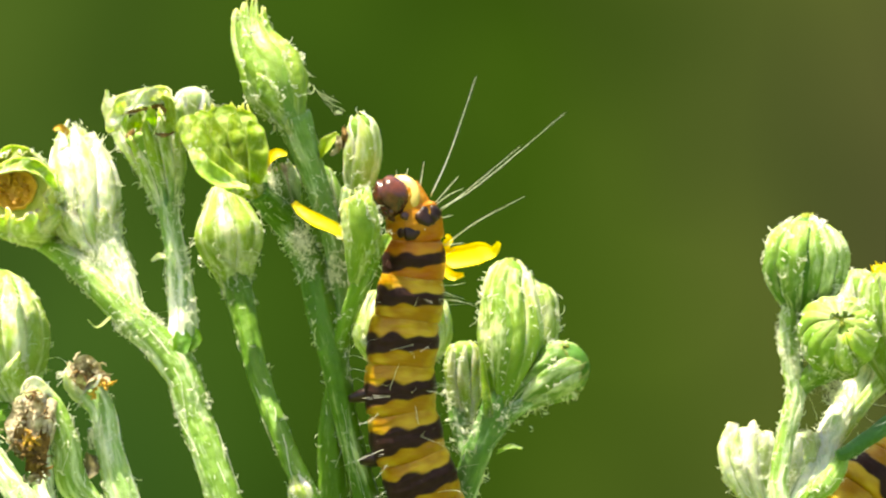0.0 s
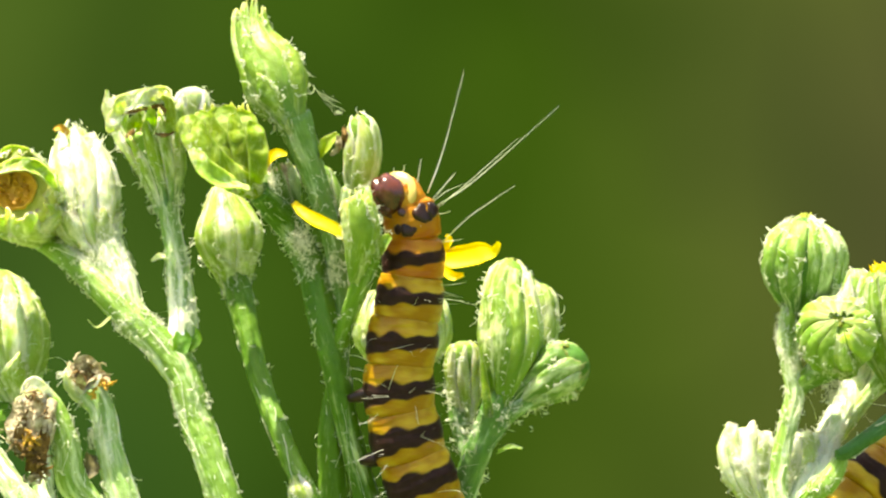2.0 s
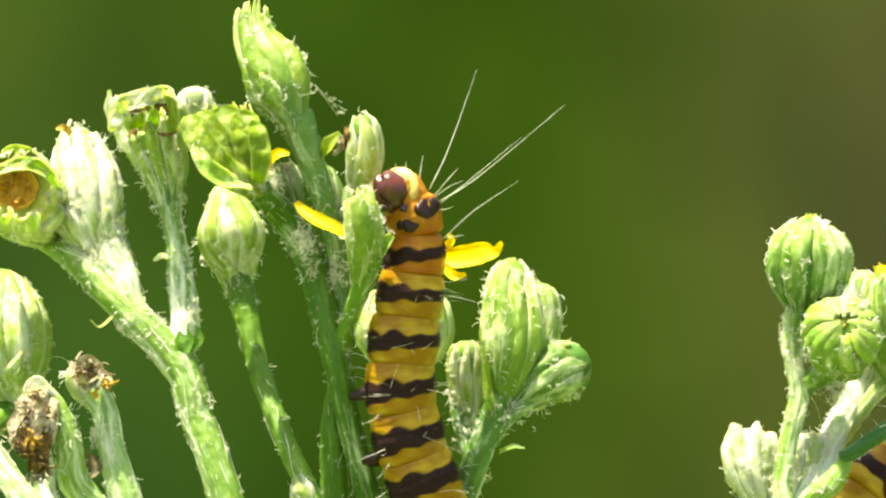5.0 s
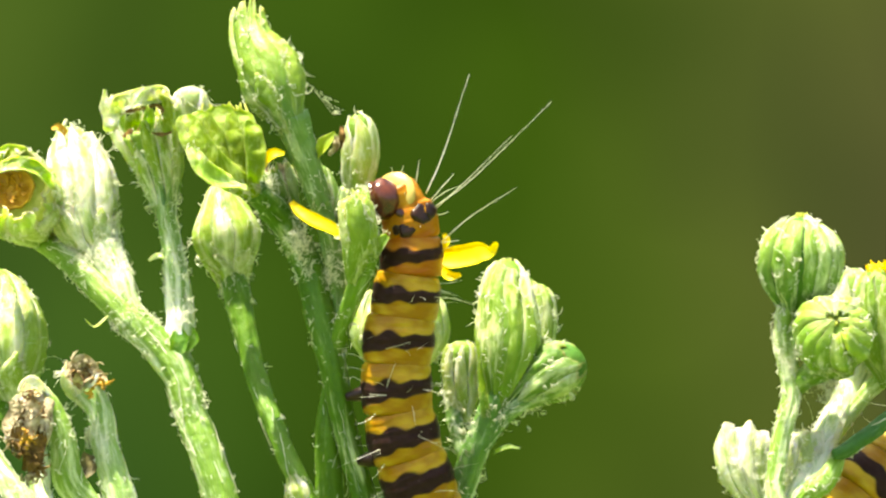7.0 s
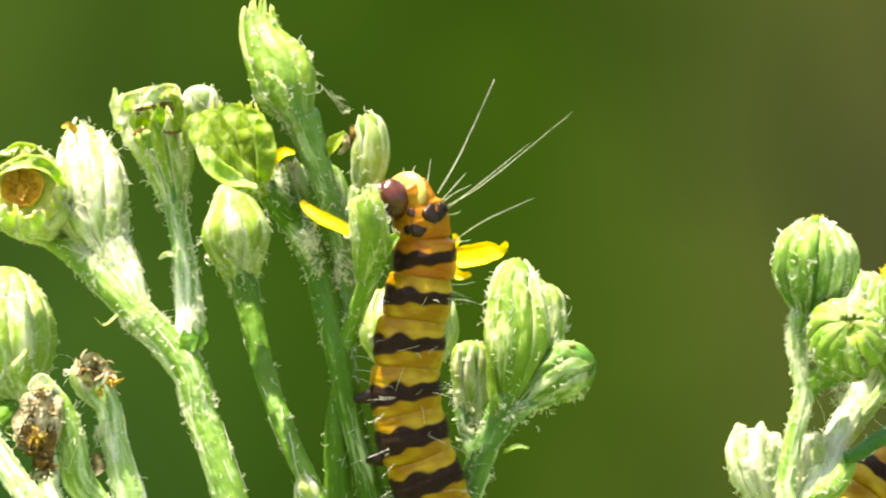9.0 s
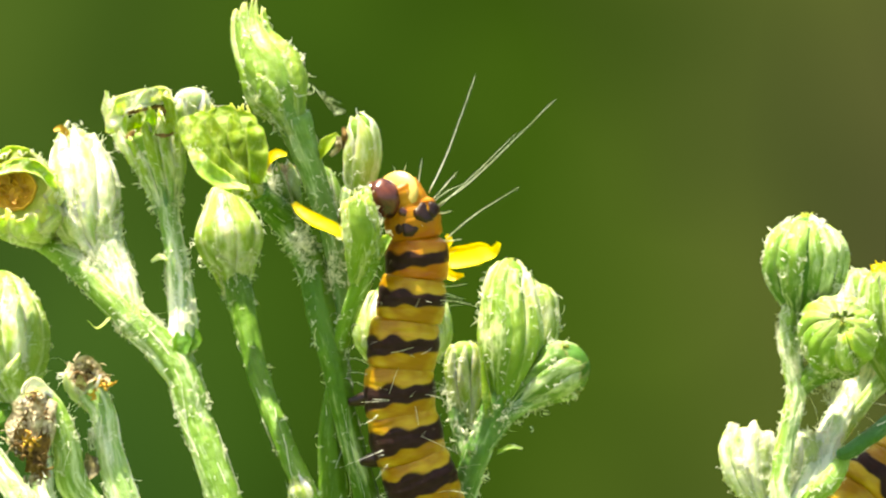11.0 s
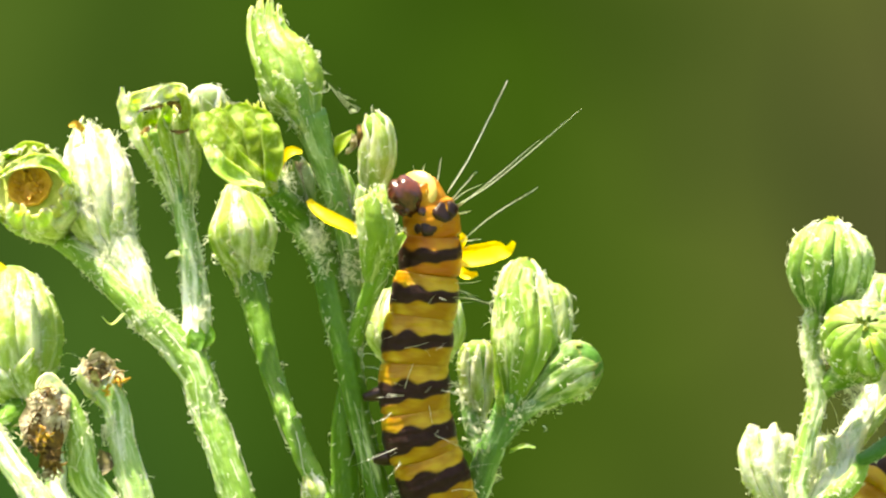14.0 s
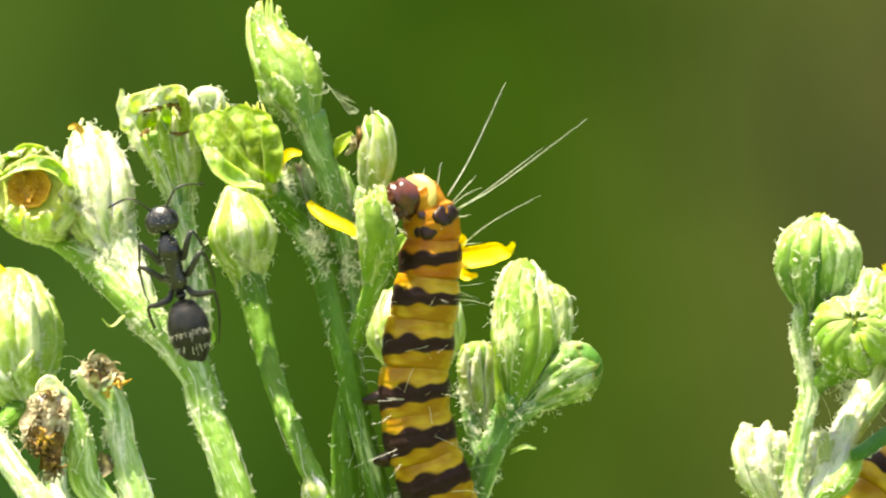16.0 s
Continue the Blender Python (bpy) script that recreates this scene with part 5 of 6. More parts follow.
    head(p, "flower_bud", [((25.60, 6.0, -6.90), 0.69), ((25.56, 6.0, -5.51), 1.25), ((25.53, 6.0, -3.78), 1.39), ((25.53, 6.0, -2.39), 1.25), ((25.56, 6.0, -1.49), 0.76), ((25.60, 6.0, -1.14), 0.28)], BRACT_WHITE, 8, fuzz=8.0, ridge=0.15, label="narrow white woolly bud")
    head(p, "flower_bud", [((27.38, 3.8, -7.76), 0.96), ((27.26, 3.7, -6.46), 1.71), ((27.09, 3.5, -4.91), 1.91), ((26.94, 3.4, -3.21), 1.77), ((26.78, 3.3, -1.84), 1.29), ((26.70, 3.2, -0.99), 0.48)], BRACT, 9, fuzz=6.0, ridge=0.15, disc=YELLOW, label="yellow-green bud")
    head(p, "bitten_head", [((18.97, 0.8, -14.98), 0.67), ((18.66, 1.0, -14.20), 1.07), ((18.37, 1.4, -13.16), 1.41), ((18.25, 1.8, -12.11), 1.55), ((18.30, 2.2, -11.33), 1.49), ((18.39, 2.4, -10.81), 1.32)], BRACT_WHITE, 10, core=BRACT_WHITE, core_top=0.92, fuzz=12.0, ridge=0.22, top=(0.90, 1.03), blunt=0.7, curl_out=-0.12, lump=2.0, label="white woolly bitten head")
    head(p, "bitten_head", [((21.15, 2.0, -14.83), 0.54), ((21.49, 2.0, -13.82), 0.95), ((21.76, 2.0, -12.63), 1.22), ((21.89, 2.0, -11.62), 1.22), ((21.93, 2.0, -10.91), 1.05)], BRACT_WHITE, 8, lump=1.8, core=BRACT_WHITE, core_top=0.92, fuzz=12.0, ridge=0.16, top=(0.93, 1.03), blunt=0.6, curl_out=-0.1)
    for a, b, c in (((24.87, 1.00, -8.69), (25.47, 0.60, -9.17), (27.27, 0.40, -9.39)), ((21.62, 0.60, -8.67), (22.05, 0.80, -9.52), (22.22, 1.00, -10.20)), ((24.70, 1.00, -8.36), (25.80, 0.60, -8.33), (25.69, 0.50, -8.83))):
        p.strand([a, b, c], 0.012)
    p.fringe([(17.03, 1.40, -12.08), (17.67, 0.60, -11.21), (18.75, 0.40, -10.93), (19.73, 0.20, -11.48), (20.64, 0.80, -10.96), (21.65, 0.80, -10.82), (22.62, 1.00, -11.54)], 16, 0.5, 0.15)
    p.fringe([(17.14, 0.60, -12.52), (18.13, -0.60, -12.91), (19.19, -0.60, -13.58), (20.56, 0.20, -13.32), (21.93, 0.40, -13.34)], 12, 0.5, 0.25)
    p.fringe([(20.27, 0.00, -6.97), (20.09, 0.20, -5.47), (20.37, 0.30, -4.14)], 18, 0.4, 0.14)
    for centre, size, count, length in (((20.55, -0.20, -6.97), (0.35, 0.3, 1.3), 90, 0.7), ((23.36, 1.00, -8.36), (0.6, 0.4, 0.9), 120, 1.0), ((20.53, 0.00, -12.63), (1.3, 0.5, 0.9), 90, 1.0)):
        p.cobweb(centre, size, count, length)
    return p.root


near_ragwort = build_near_ragwort()
other_ragwort = build_other_ragwort()


# ---- caterpillars ----
def segment_mesh(R, ends, reach, rng):
    """A soft body ring along local z, millimetres: ends are the radii where it meets its neighbours, reach the half lengths up and down."""
    b, rings = Build(), []
    n, k = 34, 44
    tilt, shift = rng.uniform(-0.5, 0.5), rng.uniform(0, 30)
    for i in range(n + 1):
        f = 2.4 * i / n - 1.2
        up = f > 0
        z = f * (reach[0] if up else reach[1])
        edge = ends[0] if up else ends[1]
        base = R + (edge - R) * min(1.0, abs(f)) ** 1.5
        fold = 0.030 * R * max(0.0, abs(f) - 0.4) ** 2 / 0.36 + (0.9 * R * (abs(f) - 1.0) if abs(f) > 1 else 0.0)
        ring = []
        for j in range(k):
            a = 2 * math.pi * j / k
            x, y = math.cos(a), math.sin(a)
            crease = 0.028 * noise.noise(Vector((x * 0.7 + shift, y * 0.7, z * 2.6 + tilt * x * 2))) + 0.016 * noise.noise(Vector((x * 1.6, y * 1.6 + shift, z * 4.5 - tilt * 3 * x)))
            pad = 0.05 * max(0.0, 1 - abs(f) * 1.6) * (0.5 + 0.5 * math.cos(4 * a + shift))
            ring.append((Vector((x, y, 0)) * (base - fold + R * (crease + pad)) + Vector((0, 0, z))) * MM)
        rings.append(ring)
    b.ring_tube(rings)
    return b


RED_SKIN = dict(light=(0.38, 0.18, 0.008), deep=(0.27, 0.080, 0.0010))


def caterpillar(name, label, spine, seed, detailed):
    """spine: (place, radius, belt or None) from the first ring behind the head to the tail."""
    rng = random.Random(seed)
    grip = Vector(spine[min(5, len(spine) - 1)][0])
    root = thing(name, at(grip), label, "caterpillar", "caterpillars")
    rings = []
    for i, (c, R, belt, lean) in enumerate(spine):
        c = Vector(c)
        before, after = spine[max(i - 1, 0)], spine[min(i + 1, len(spine) - 1)]
        up = (Vector(before[0]) - Vector(after[0])).normalized()
        deep = (Vector((0, 1, 0)) - up * up.y).normalized()
        m = Matrix.Translation((c - grip) * MM) @ Matrix((deep.cross(up), deep, up)).transposed().to_4x4()
        gap = [max(1.0, (Vector(o[0]) - c).length / 2) for o in (before, after)]
        length = gap[0] + gap[1]
        shape = segment_mesh(R, [(R + o[1]) / 2 * 0.975 for o in (before, after)], gap, rng)
        ob = part("body_ring", shape, skin_material("banded_skin", belt, lean, **(RED_SKIN if detailed and i < 3 else {})), root, m=m)
        rings.append(ob)
        h = Build()
        for _ in range((9 if i > 2 else 2) if detailed else 7):
            a, z = rng.uniform(0, 6.283), rng.uniform(-0.25, 0.25) * length
            out = Vector((math.cos(a), math.sin(a), rng.uniform(-0.3, 0.5)))
            h.hair(Vector((math.cos(a) * R * 0.95, math.sin(a) * R * 0.95, z)) * MM, out, Vector((0, 0, rng.uniform(-0.3, 0.2))), rng.uniform(0.6, 1.7) * MM, 0.014 * MM, 4)
        part("bristles", h, SILK, ob, "fine white bristles", "stuff")
        if detailed:
            for q in range(3):
                a, z = rng.uniform(0, 6.283), 0.05 * length
                w = Build()
                spot = Vector((math.cos(a) * R * 0.97, math.sin(a) * R * 0.97, z))
                w.ring_tube([[(spot + Vector((0.10 * f * math.cos(t) * -math.sin(a), 0.10 * f * math.cos(t) * math.cos(a), 0.10 * f * math.sin(t))) + Vector((math.cos(a), math.sin(a), 0)) * e) * MM
                              for t in (k * 0.785 for k in range(8))] for f, e in ((1.2, 0), (1.0, 0.05), (0.4, 0.08))])
                part("wart", w, PLATE, ob)
    return root, rings, grip


BELT = (-0.62, 0.52)
# place, radius, belt, lean of the belt
SPINE = [((-2.20, -0.20, 2.50), 1.40, None, 0), ((-1.70, -0.10, 1.53), 1.63, None, 0), ((-1.70, 0.00, -0.57), 1.84, (-0.60, 0.54), 0.25), ((-1.93, 0.00, -2.80), 2.02, (-0.60, 0.54), 0.14),
         ((-2.37, 0.00, -5.40), 2.10, (-0.70, 0.52), 0.19), ((-2.53, 0.00, -8.23), 2.10, (-0.76, 0.62), 0.18), ((-2.17, 0.00, -11.03), 2.15, (-0.82, 0.74), 0.10), ((-1.33, 0.00, -13.63), 2.19, (-0.88, 0.82), 0.10),
         ((-0.40, 0.20, -16.32), 2.17, BELT, 0), ((0.40, 0.60, -18.98), 2.07, BELT, 0), ((0.81, 1.00, -21.44), 1.87, BELT, 0), ((0.74, 1.20, -23.66), 1.47, BELT, 0)]


def build_eating_caterpillar():
    root, rings, grip = caterpillar("cinnabar_caterpillar", "orange and black banded caterpillar clinging upright to the ragwort stem", SPINE, 5, True)
    # head: a glossy maroon capsule of two lobes, with jaws and feelers
    b, k = Build(), 28
    ringsets = []
    for i in range(1, 18):
        t = math.pi * i / 18
        ring = []
        for j in range(k):
            a = 2 * math.pi * j / k
            d = Vector((math.sin(t) * math.cos(a), math.sin(t) * math.sin(a), math.cos(t)))
            groove = 1 - 0.11 * math.exp(-(d.x / 0.13) ** 2) * max(0, d.z + 0.5)
            ring.append(Vector((d.x * 0.94, d.y * 0.95, d.z * 1.10)) * (groove * 1.13 * MM * (1 + 0.07 * noise.noise(d * 2.2))))
        ringsets.append(ring)
    b.ring_tube(ringsets)
    place = Vector((-3.02, -1.15, 3.08))
    head_ob = part("head", b, HEAD_SHELL, root, "glossy maroon head", m=Matrix.Translation((place - grip) * MM) @ pose(0, 0, 0, 20, -25, -20))
    for sx, sy, sz, r in ((-0.55, -0.62, -0.62, 0.24), (-0.25, -0.80, -0.62, 0.22)):
        j = Build()
        j.ring_tube([[Vector((sx + r * f * math.cos(a), sy + r * f * math.sin(a), sz + e)) * MM for a in (q * 0.628 for q in range(10))] for f, e in ((0.5, -0.3), (1.0, -0.15), (1.0, 0.05), (0.5, 0.2))])
        part("jaw", j, HEAD_SHELL, head_ob)
    return root, rings, grip, head_ob


cater, cater_rings, cater_grip, cater_head = build_eating_caterpillar()


def body_space(ring_index, place):
    """A plan place in the space of one body ring."""
    m = cater_rings[ring_index].matrix_basis
    return m.inverted() @ ((Vector(place) - cater_grip) * MM)


def plates_and_bristles():
    """Dark plates, straw collar and long bristles on the foremost rings."""
    def blob(ring, place, size, material, name, out=(0, -1, 0.15)):
        w, rng = Build(), random.Random(3)
        o = Vector(out).normalized()
        c = Vector(place) - o * 0.03
        s = o.orthogonal().normalized()
        q = o.cross(s)
        s, q = q.cross(o).normalized(), q
        def ragged(a):
            return 0.30 * noise.noise(c * 3.1 + Vector((math.cos(a) * 1.4, math.sin(a) * 1.4, 0)))
        loops = []
        for f, e in ((1.2, -0.40), (1.1, -0.06), (0.8, 0.03), (0.3, 0.06)):
            loops.append([body_space(ring, c + s * (size * f * math.cos(a) * (1 + ragged(a))) + q * (size * f * math.sin(a) * (1 + ragged(a))) + o * (e * 0.6)) for a in (k * 0.314 for k in range(20))])
        w.ring_tube(loops)
        return part(name, w, material, cater_rings[ring])
    blob(1, (-1.84, -1.80, 1.02), 0.42, PLATE, "wart")
    blob(1, (-2.44, -1.60, 0.96), 0.28, PLATE, "wart", (-0.4, -1, 0))
    blob(1, (-0.86, -1.50, 1.88), 0.56, PLATE, "wart", (0.7, -0.8, 0.3))
    blob(1, (-2.21, -1.72, 1.94), 0.24, HEAD_SHELL, "wart")
    blob(0, (-3.04, -1.30, 1.88), 0.25, HEAD_SHELL, "wart", (-0.5, -1, 0))
    blob(0, (-3.24, -1.35, 2.08), 0.42, HEAD_SHELL, "wart", (-0.5, -1, -0.2))
    blob(1, (-0.36, -1.10, 2.12), 0.42, PLATE, "wart", (0.8, -0.7, 0.2))
    blob(2, (-3.11, -1.15, -0.96), 0.34, PLATE, "wart", (-0.6, -1, 0))
    blob(0, (-1.50, -1.32, 2.72), 0.27, HEAD_SHELL, "wart", (0.3, -1, 0.3))
    # the collar is a soft straw pad that the head sits in
    b = Build()
    centre, axis = Vector((-2.66, -0.95, 3.04)), Vector((-0.42, -0.85, 0.20)).normalized()
    s = axis.orthogonal().normalized()
    o = axis.cross(s)
    loops = []
    for i in range(1, 16):
        f = math.pi * i / 16
        loops.append([body_space(0, centre + (s * math.cos(a) + o * math.sin(a)) * (1.38 * math.sin(f)) + axis * (0.42 * math.cos(f) - 0.13)) for a in (2 * math.pi * k / 28 for k in range(28))])
    b.ring_tube(loops)
    part("collar", b, COLLAR, cater_rings[0], "straw yellow collar behind the head")
    long = [((-0.73, -0.30, 3.09), (0.36, -0.80, 5.50), (1.92, -1.20, 10.05), 0.034), ((-0.27, -0.40, 2.29), (2.18, -1.20, 3.84), (7.10, -2.00, 7.92), 0.036), ((-0.13, -0.40, 2.23), (2.19, -1.00, 4.07), (4.65, -1.60, 6.13), 0.026),
            ((0.20, -0.40, 0.30), (2.02, -1.20, 1.62), (4.74, -2.00, 3.06), 0.028), ((-1.40, -0.30, 3.36), (-1.26, -0.50, 4.19), (-1.13, -0.60, 5.08), 0.03), ((-0.40, -0.50, 2.62), (0.36, -0.80, 3.18), (1.26, -1.00, 3.58), 0.025),
            ((-0.27, -0.60, 1.86), (0.20, -0.90, 1.89), (0.63, -1.00, 2.02), 0.03), ((0.07, -0.60, 0.23), (0.53, -0.90, 0.27), (1.26, -1.20, 0.36), 0.035), ((-0.47, -0.40, 2.69), (0.53, -0.60, 3.85), (0.93, -0.80, 4.28), 0.025),
            ((-2.79, -0.60, 4.08), (-2.72, -0.80, 4.41), (-2.78, -0.90, 4.67), 0.02), ((-2.26, -0.40, 4.22), (-2.13, -0.40, 4.52), (-2.06, -0.50, 4.75), 0.02)]
    for a, c, e, thick in long:
        h = Build()
        line = curve_points([a, c, e], [thick, thick * 0.8, thick * 0.25], 6)
        root = body_space(1, a)
        h.ring_tube([[body_space(1, p + s * (r * math.cos(t)) + o * (r * math.sin(t))) - root for t in (0, 2.094, 4.189)] for p, r, s, o, w in frames_along(line)])
        long_bristles.append(part("bristle", h, SILK, cater_rings[1], "long white bristle", m=Matrix.Translation(root)))
    # side bristles further down and the dark false feet that hold the stem
    side = [(4, (-4.38, -0.80, -6.60), (-5.10, -1.00, -6.26), (-5.89, -1.20, -6.32)), (4, (-4.28, -0.80, -7.26), (-5.10, -1.00, -7.05), (-5.69, -1.20, -7.11)), (5, (-4.44, -0.80, -7.92), (-5.03, -1.00, -7.58), (-5.36, -1.20, -7.70)),
            (5, (-4.09, -1.60, -8.54), (-3.08, -2.40, -8.56), (-4.72, -2.60, -8.68)), (6, (-3.70, -1.40, -9.54), (-4.24, -2.00, -10.00), (-4.98, -2.40, -10.20)), (6, (-3.43, -1.60, -11.67), (-4.40, -2.20, -12.05), (-6.03, -2.60, -12.67)),
            (5, (-3.09, -2.00, -8.19), (-2.75, -2.60, -7.17), (-2.55, -2.80, -6.67)), (6, (-1.61, -2.00, -9.17), (-1.51, -2.50, -9.63), (-1.44, -2.70, -10.18)), (6, (-1.28, -2.00, -10.88), (-0.29, -2.60, -11.27), (0.78, -2.80, -11.74)),
            (5, (-0.95, -1.80, -8.27), (-0.30, -2.20, -8.37), (0.52, -2.40, -8.69)), (4, (-3.09, -2.00, -5.89), (-2.43, -2.50, -5.73), (-1.70, -2.70, -5.53)), (3, (-0.46, -1.20, -2.94), (0.69, -1.60, -3.00), (2.01, -1.80, -3.33)),
            (7, (-0.46, -1.90, -14.18), (0.52, -2.40, -14.00), (1.51, -2.60, -14.21)), (3, (-0.13, -0.80, -2.12), (0.53, -1.20, -2.12), (1.39, -1.40, -1.95)), (7, (-3.10, -1.40, -12.35), (-3.55, -2.00, -12.96), (-4.01, -2.20, -13.43))]
    for ring, a, c, e in side:
        h = Build()
        line = curve_points([a, c, e], [0.016, 0.013, 0.006], 5)
        h.ring_tube([[body_space(ring, p + s * (r * math.cos(t)) + o * (r * math.sin(t))) for t in (0, 2.094, 4.189)] for p, r, s, o, w in frames_along(line)])
        part("bristle", h, SILK, cater_rings[ring], "white bristle")
    for ring, a, c in ((5, (-3.96, -0.40, -8.44), (-5.53, -0.20, -8.82)), (6, (-3.86, -0.30, -12.34), (-4.87, 0.00, -12.53)), (7, (-3.13, -0.20, -15.45), (-3.97, 0.20, -15.72))):
        f = Build()
        line = curve_points([a, Vector(a).lerp(Vector(c), 0.5), c], [0.48, 0.42, 0.22], 4)
        f.ring_tube([[body_space(ring, p + s * (r * math.cos(t)) + o * (r * math.sin(t))) for t in (k * 0.628 for k in range(10))] for p, r, s, o, w in frames_along(line)])
        part("false_foot", f, PLATE, cater_rings[ring], "dark false foot")


long_bristles = []
COLLAR = plain_material("straw_collar", (0.40, 0.27, 0.045), (0.56, 0.42, 0.11), 700, 0.4, bump=0.00005)
plates_and_bristles()

second_spine = [((24.03, 1.00, -15.57), 2.00, None, 0), ((25.47, 1.60, -14.05), 2.20, (-0.75, 0.65), 0), ((27.68, 2.60, -12.58), 2.20, (-0.6, 0.5), 0), ((30.16, 4.00, -10.92), 2.13, (-0.6, 0.5), 0), ((32.51, 5.40, -9.64), 1.87, (-0.6, 0.5), 0)]
second_cater, second_rings, second_grip = caterpillar("cinnabar_caterpillar", "orange and black banded caterpillar under a bent stalk", second_spine, 9, False)


# ---- ant ----
def build_ant():
    """A black ant, local y forward and z away from its back's underside, millimetres; origin at the middle of its trunk."""
    root = thing("black_ant", at((0, 0, 0)), "glossy black ant with pale bristle rows walking on a ragwort stem", "ant")
    root.scale = (1.07, 1.07, 1.07)
    rng = random.Random(4)

    def lobe(name, rows, material, label=""):
        """rows: (y, half width, half height, z)."""
        b = Build()
        P = curve_points([(y, w, h) for y, w, h, z in rows], [r[3] for r in rows], 5)
        b.ring_tube([[Vector((p.y * math.cos(a), p.x, z + p.z * math.sin(a))) * MM for a in (2 * math.pi * j / 22 for j in range(22))] for p, z in P])
        return part(name, b, material, root, label)
    head_ob = lobe("head", [(1.60, 0.25, 0.20, 0.1), (1.72, 0.70, 0.45, 0.1), (2.05, 0.92, 0.58, 0.08), (2.55, 0.90, 0.58, 0.0), (2.95, 0.62, 0.42, -0.1), (3.12, 0.28, 0.2, -0.15)], CHITIN, "glossy black head")
    lobe("trunk", [(1.60, 0.20, 0.20, 0.1), (1.38, 0.42, 0.42, 0.1), (0.95, 0.60, 0.60, 0.12), (0.5, 0.66, 0.66, 0.12), (0.1, 0.56, 0.56, 0.06), (-0.5, 0.50, 0.52, 0.03), (-1.2, 0.55, 0.50, 0.0), (-1.6, 0.36, 0.36, -0.1), (-1.75, 0.12, 0.14, -0.15)], CHITIN)
    lobe("waist", [(-1.65, 0.14, 0.14, -0.15), (-1.8, 0.30, 0.24, -0.05), (-1.95, 0.30, 0.36, 0.0), (-2.1, 0.16, 0.14, -0.15), (-2.25, 0.14, 0.14, -0.15)], CHITIN)
    gaster = lobe("gaster", [(-2.1, 0.16, 0.16, -0.1), (-2.35, 0.66, 0.55, 0.0), (-2.95, 1.02, 0.85, 0.05), (-3.7, 1.16, 0.98, 0.05), (-4.5, 1.08, 0.92, 0.0), (-5.3, 0.72, 0.62, -0.05), (-5.9, 0.28, 0.25, -0.1), (-6.1, 0.08, 0.08, -0.1)], CHITIN_DULL)
    h = Build()
    for y, w, hh in ((-3.9, 1.14, 0.97), (-4.75, 1.0, 0.85)):
        for _ in range(34):
            a = rng.uniform(0.15, 2.99)
            root_p = Vector((w * math.cos(a), y + rng.uniform(-0.1, 0.1), 0.03 + hh * math.sin(a)))
            h.hair(root_p * MM, Vector((math.cos(a) * 0.5, -1.0, 0.45 * math.sin(a))), Vector((0, 0, -0.15)), rng.uniform(0.25, 0.55) * MM, 0.015 * MM)
    part("bristles", h, SILK, gaster, "rows of pale golden bristles", "stuff")
    h = Build()
    for _ in range(60):
        a, y = rng.uniform(0.1, 3.0), rng.uniform(-1.2, 2.9)
        h.hair(Vector((0.55 * math.cos(a), y, 0.1 + 0.52 * math.sin(a))) * MM, Vector((math.cos(a), 0, math.sin(a))), Vector((0, -0.2, 0)), 0.22 * MM, 0.012 * MM)
    part("bristles", h, SILK, root, kind="stuff")

    def limb(name, points, radii, label=""):
        b = Build()
        o = Vector(points[0])
        rows = frames_along(curve_points([Vector(q) - o for q in points], radii, 4))
        b.ring_tube([[(p + (s * math.cos(a) + q * math.sin(a)) * r) * MM for a in (k * 0.785 for k in range(8))] for p, r, s, q, w in rows])
        return part(name, b, CHITIN_LEG, root, label, m=Matrix.Translation(o * MM))
    legs = []
    for side in (-1, 1):
        legs.append(limb("leg", [(side * 0.42, 0.10, -0.25), (side * 0.68, 0.15, 0.0), (side * 1.08, 0.85, 0.25), (side * 1.46, 1.35, 0.2), (side * 1.67, 0.85, -0.3), (side * 1.89, 0.25, -0.8), (side * 2.12, 0.0, -1.0)],
                         [0.16, 0.20, 0.17, 0.10, 0.075, 0.05, 0.03]))
        legs.append(limb("leg", [(side * 0.42, -0.9, -0.3), (side * 0.77, -0.75, 0.0), (side * 1.30, -0.2, 0.35), (side * 1.75, 0.15, 0.3), (side * 1.89, -0.6, -0.2), (side * 1.94, -1.4, -0.7), (side * 1.84, -1.9, -1.0)],
                         [0.16, 0.20, 0.17, 0.10, 0.075, 0.05, 0.03]))
        legs.append(limb("leg", [(side * 0.38, -1.5, -0.3), (side * 0.72, -1.95, 0.0), (side * 1.30, -2.1, 0.3), (side * 1.84, -2.15, 0.3), (side * 1.84, -3.1, -0.1), (side * 1.57, -4.2, -0.6), (side * 1.26, -5.0, -1.0)],
                         [0.16, 0.20, 0.17, 0.10, 0.075, 0.05, 0.03]))
    feelers = []
    for side in (-1, 1):
        feelers.append(limb("feeler", [(side * 0.40, 2.95, 0.1), (side * 0.7, 3.3, 0.4), (side * 1.2, 3.8, 0.5), (side * 1.8, 3.9, 0.3), (side * 2.7, 3.7, -0.1)], [0.07, 0.06, 0.06, 0.065, 0.05]))
    return root, legs, feelers


ant, ant_legs, ant_feelers = build_ant()


# ---- movement ----
def swayed(place, dx, dz, turn):
    """A thing's pose when the view's middle has gone dx, dz millimetres and turned clockwise by turn degrees."""
    middle = Matrix.Translation((0, 0, H))
    return Matrix.Translation((dx * MM, 0, dz * MM)) @ middle @ pose(0, 0, 0, 0, turn, 0) @ middle.inverted() @ Matrix.Translation(place)


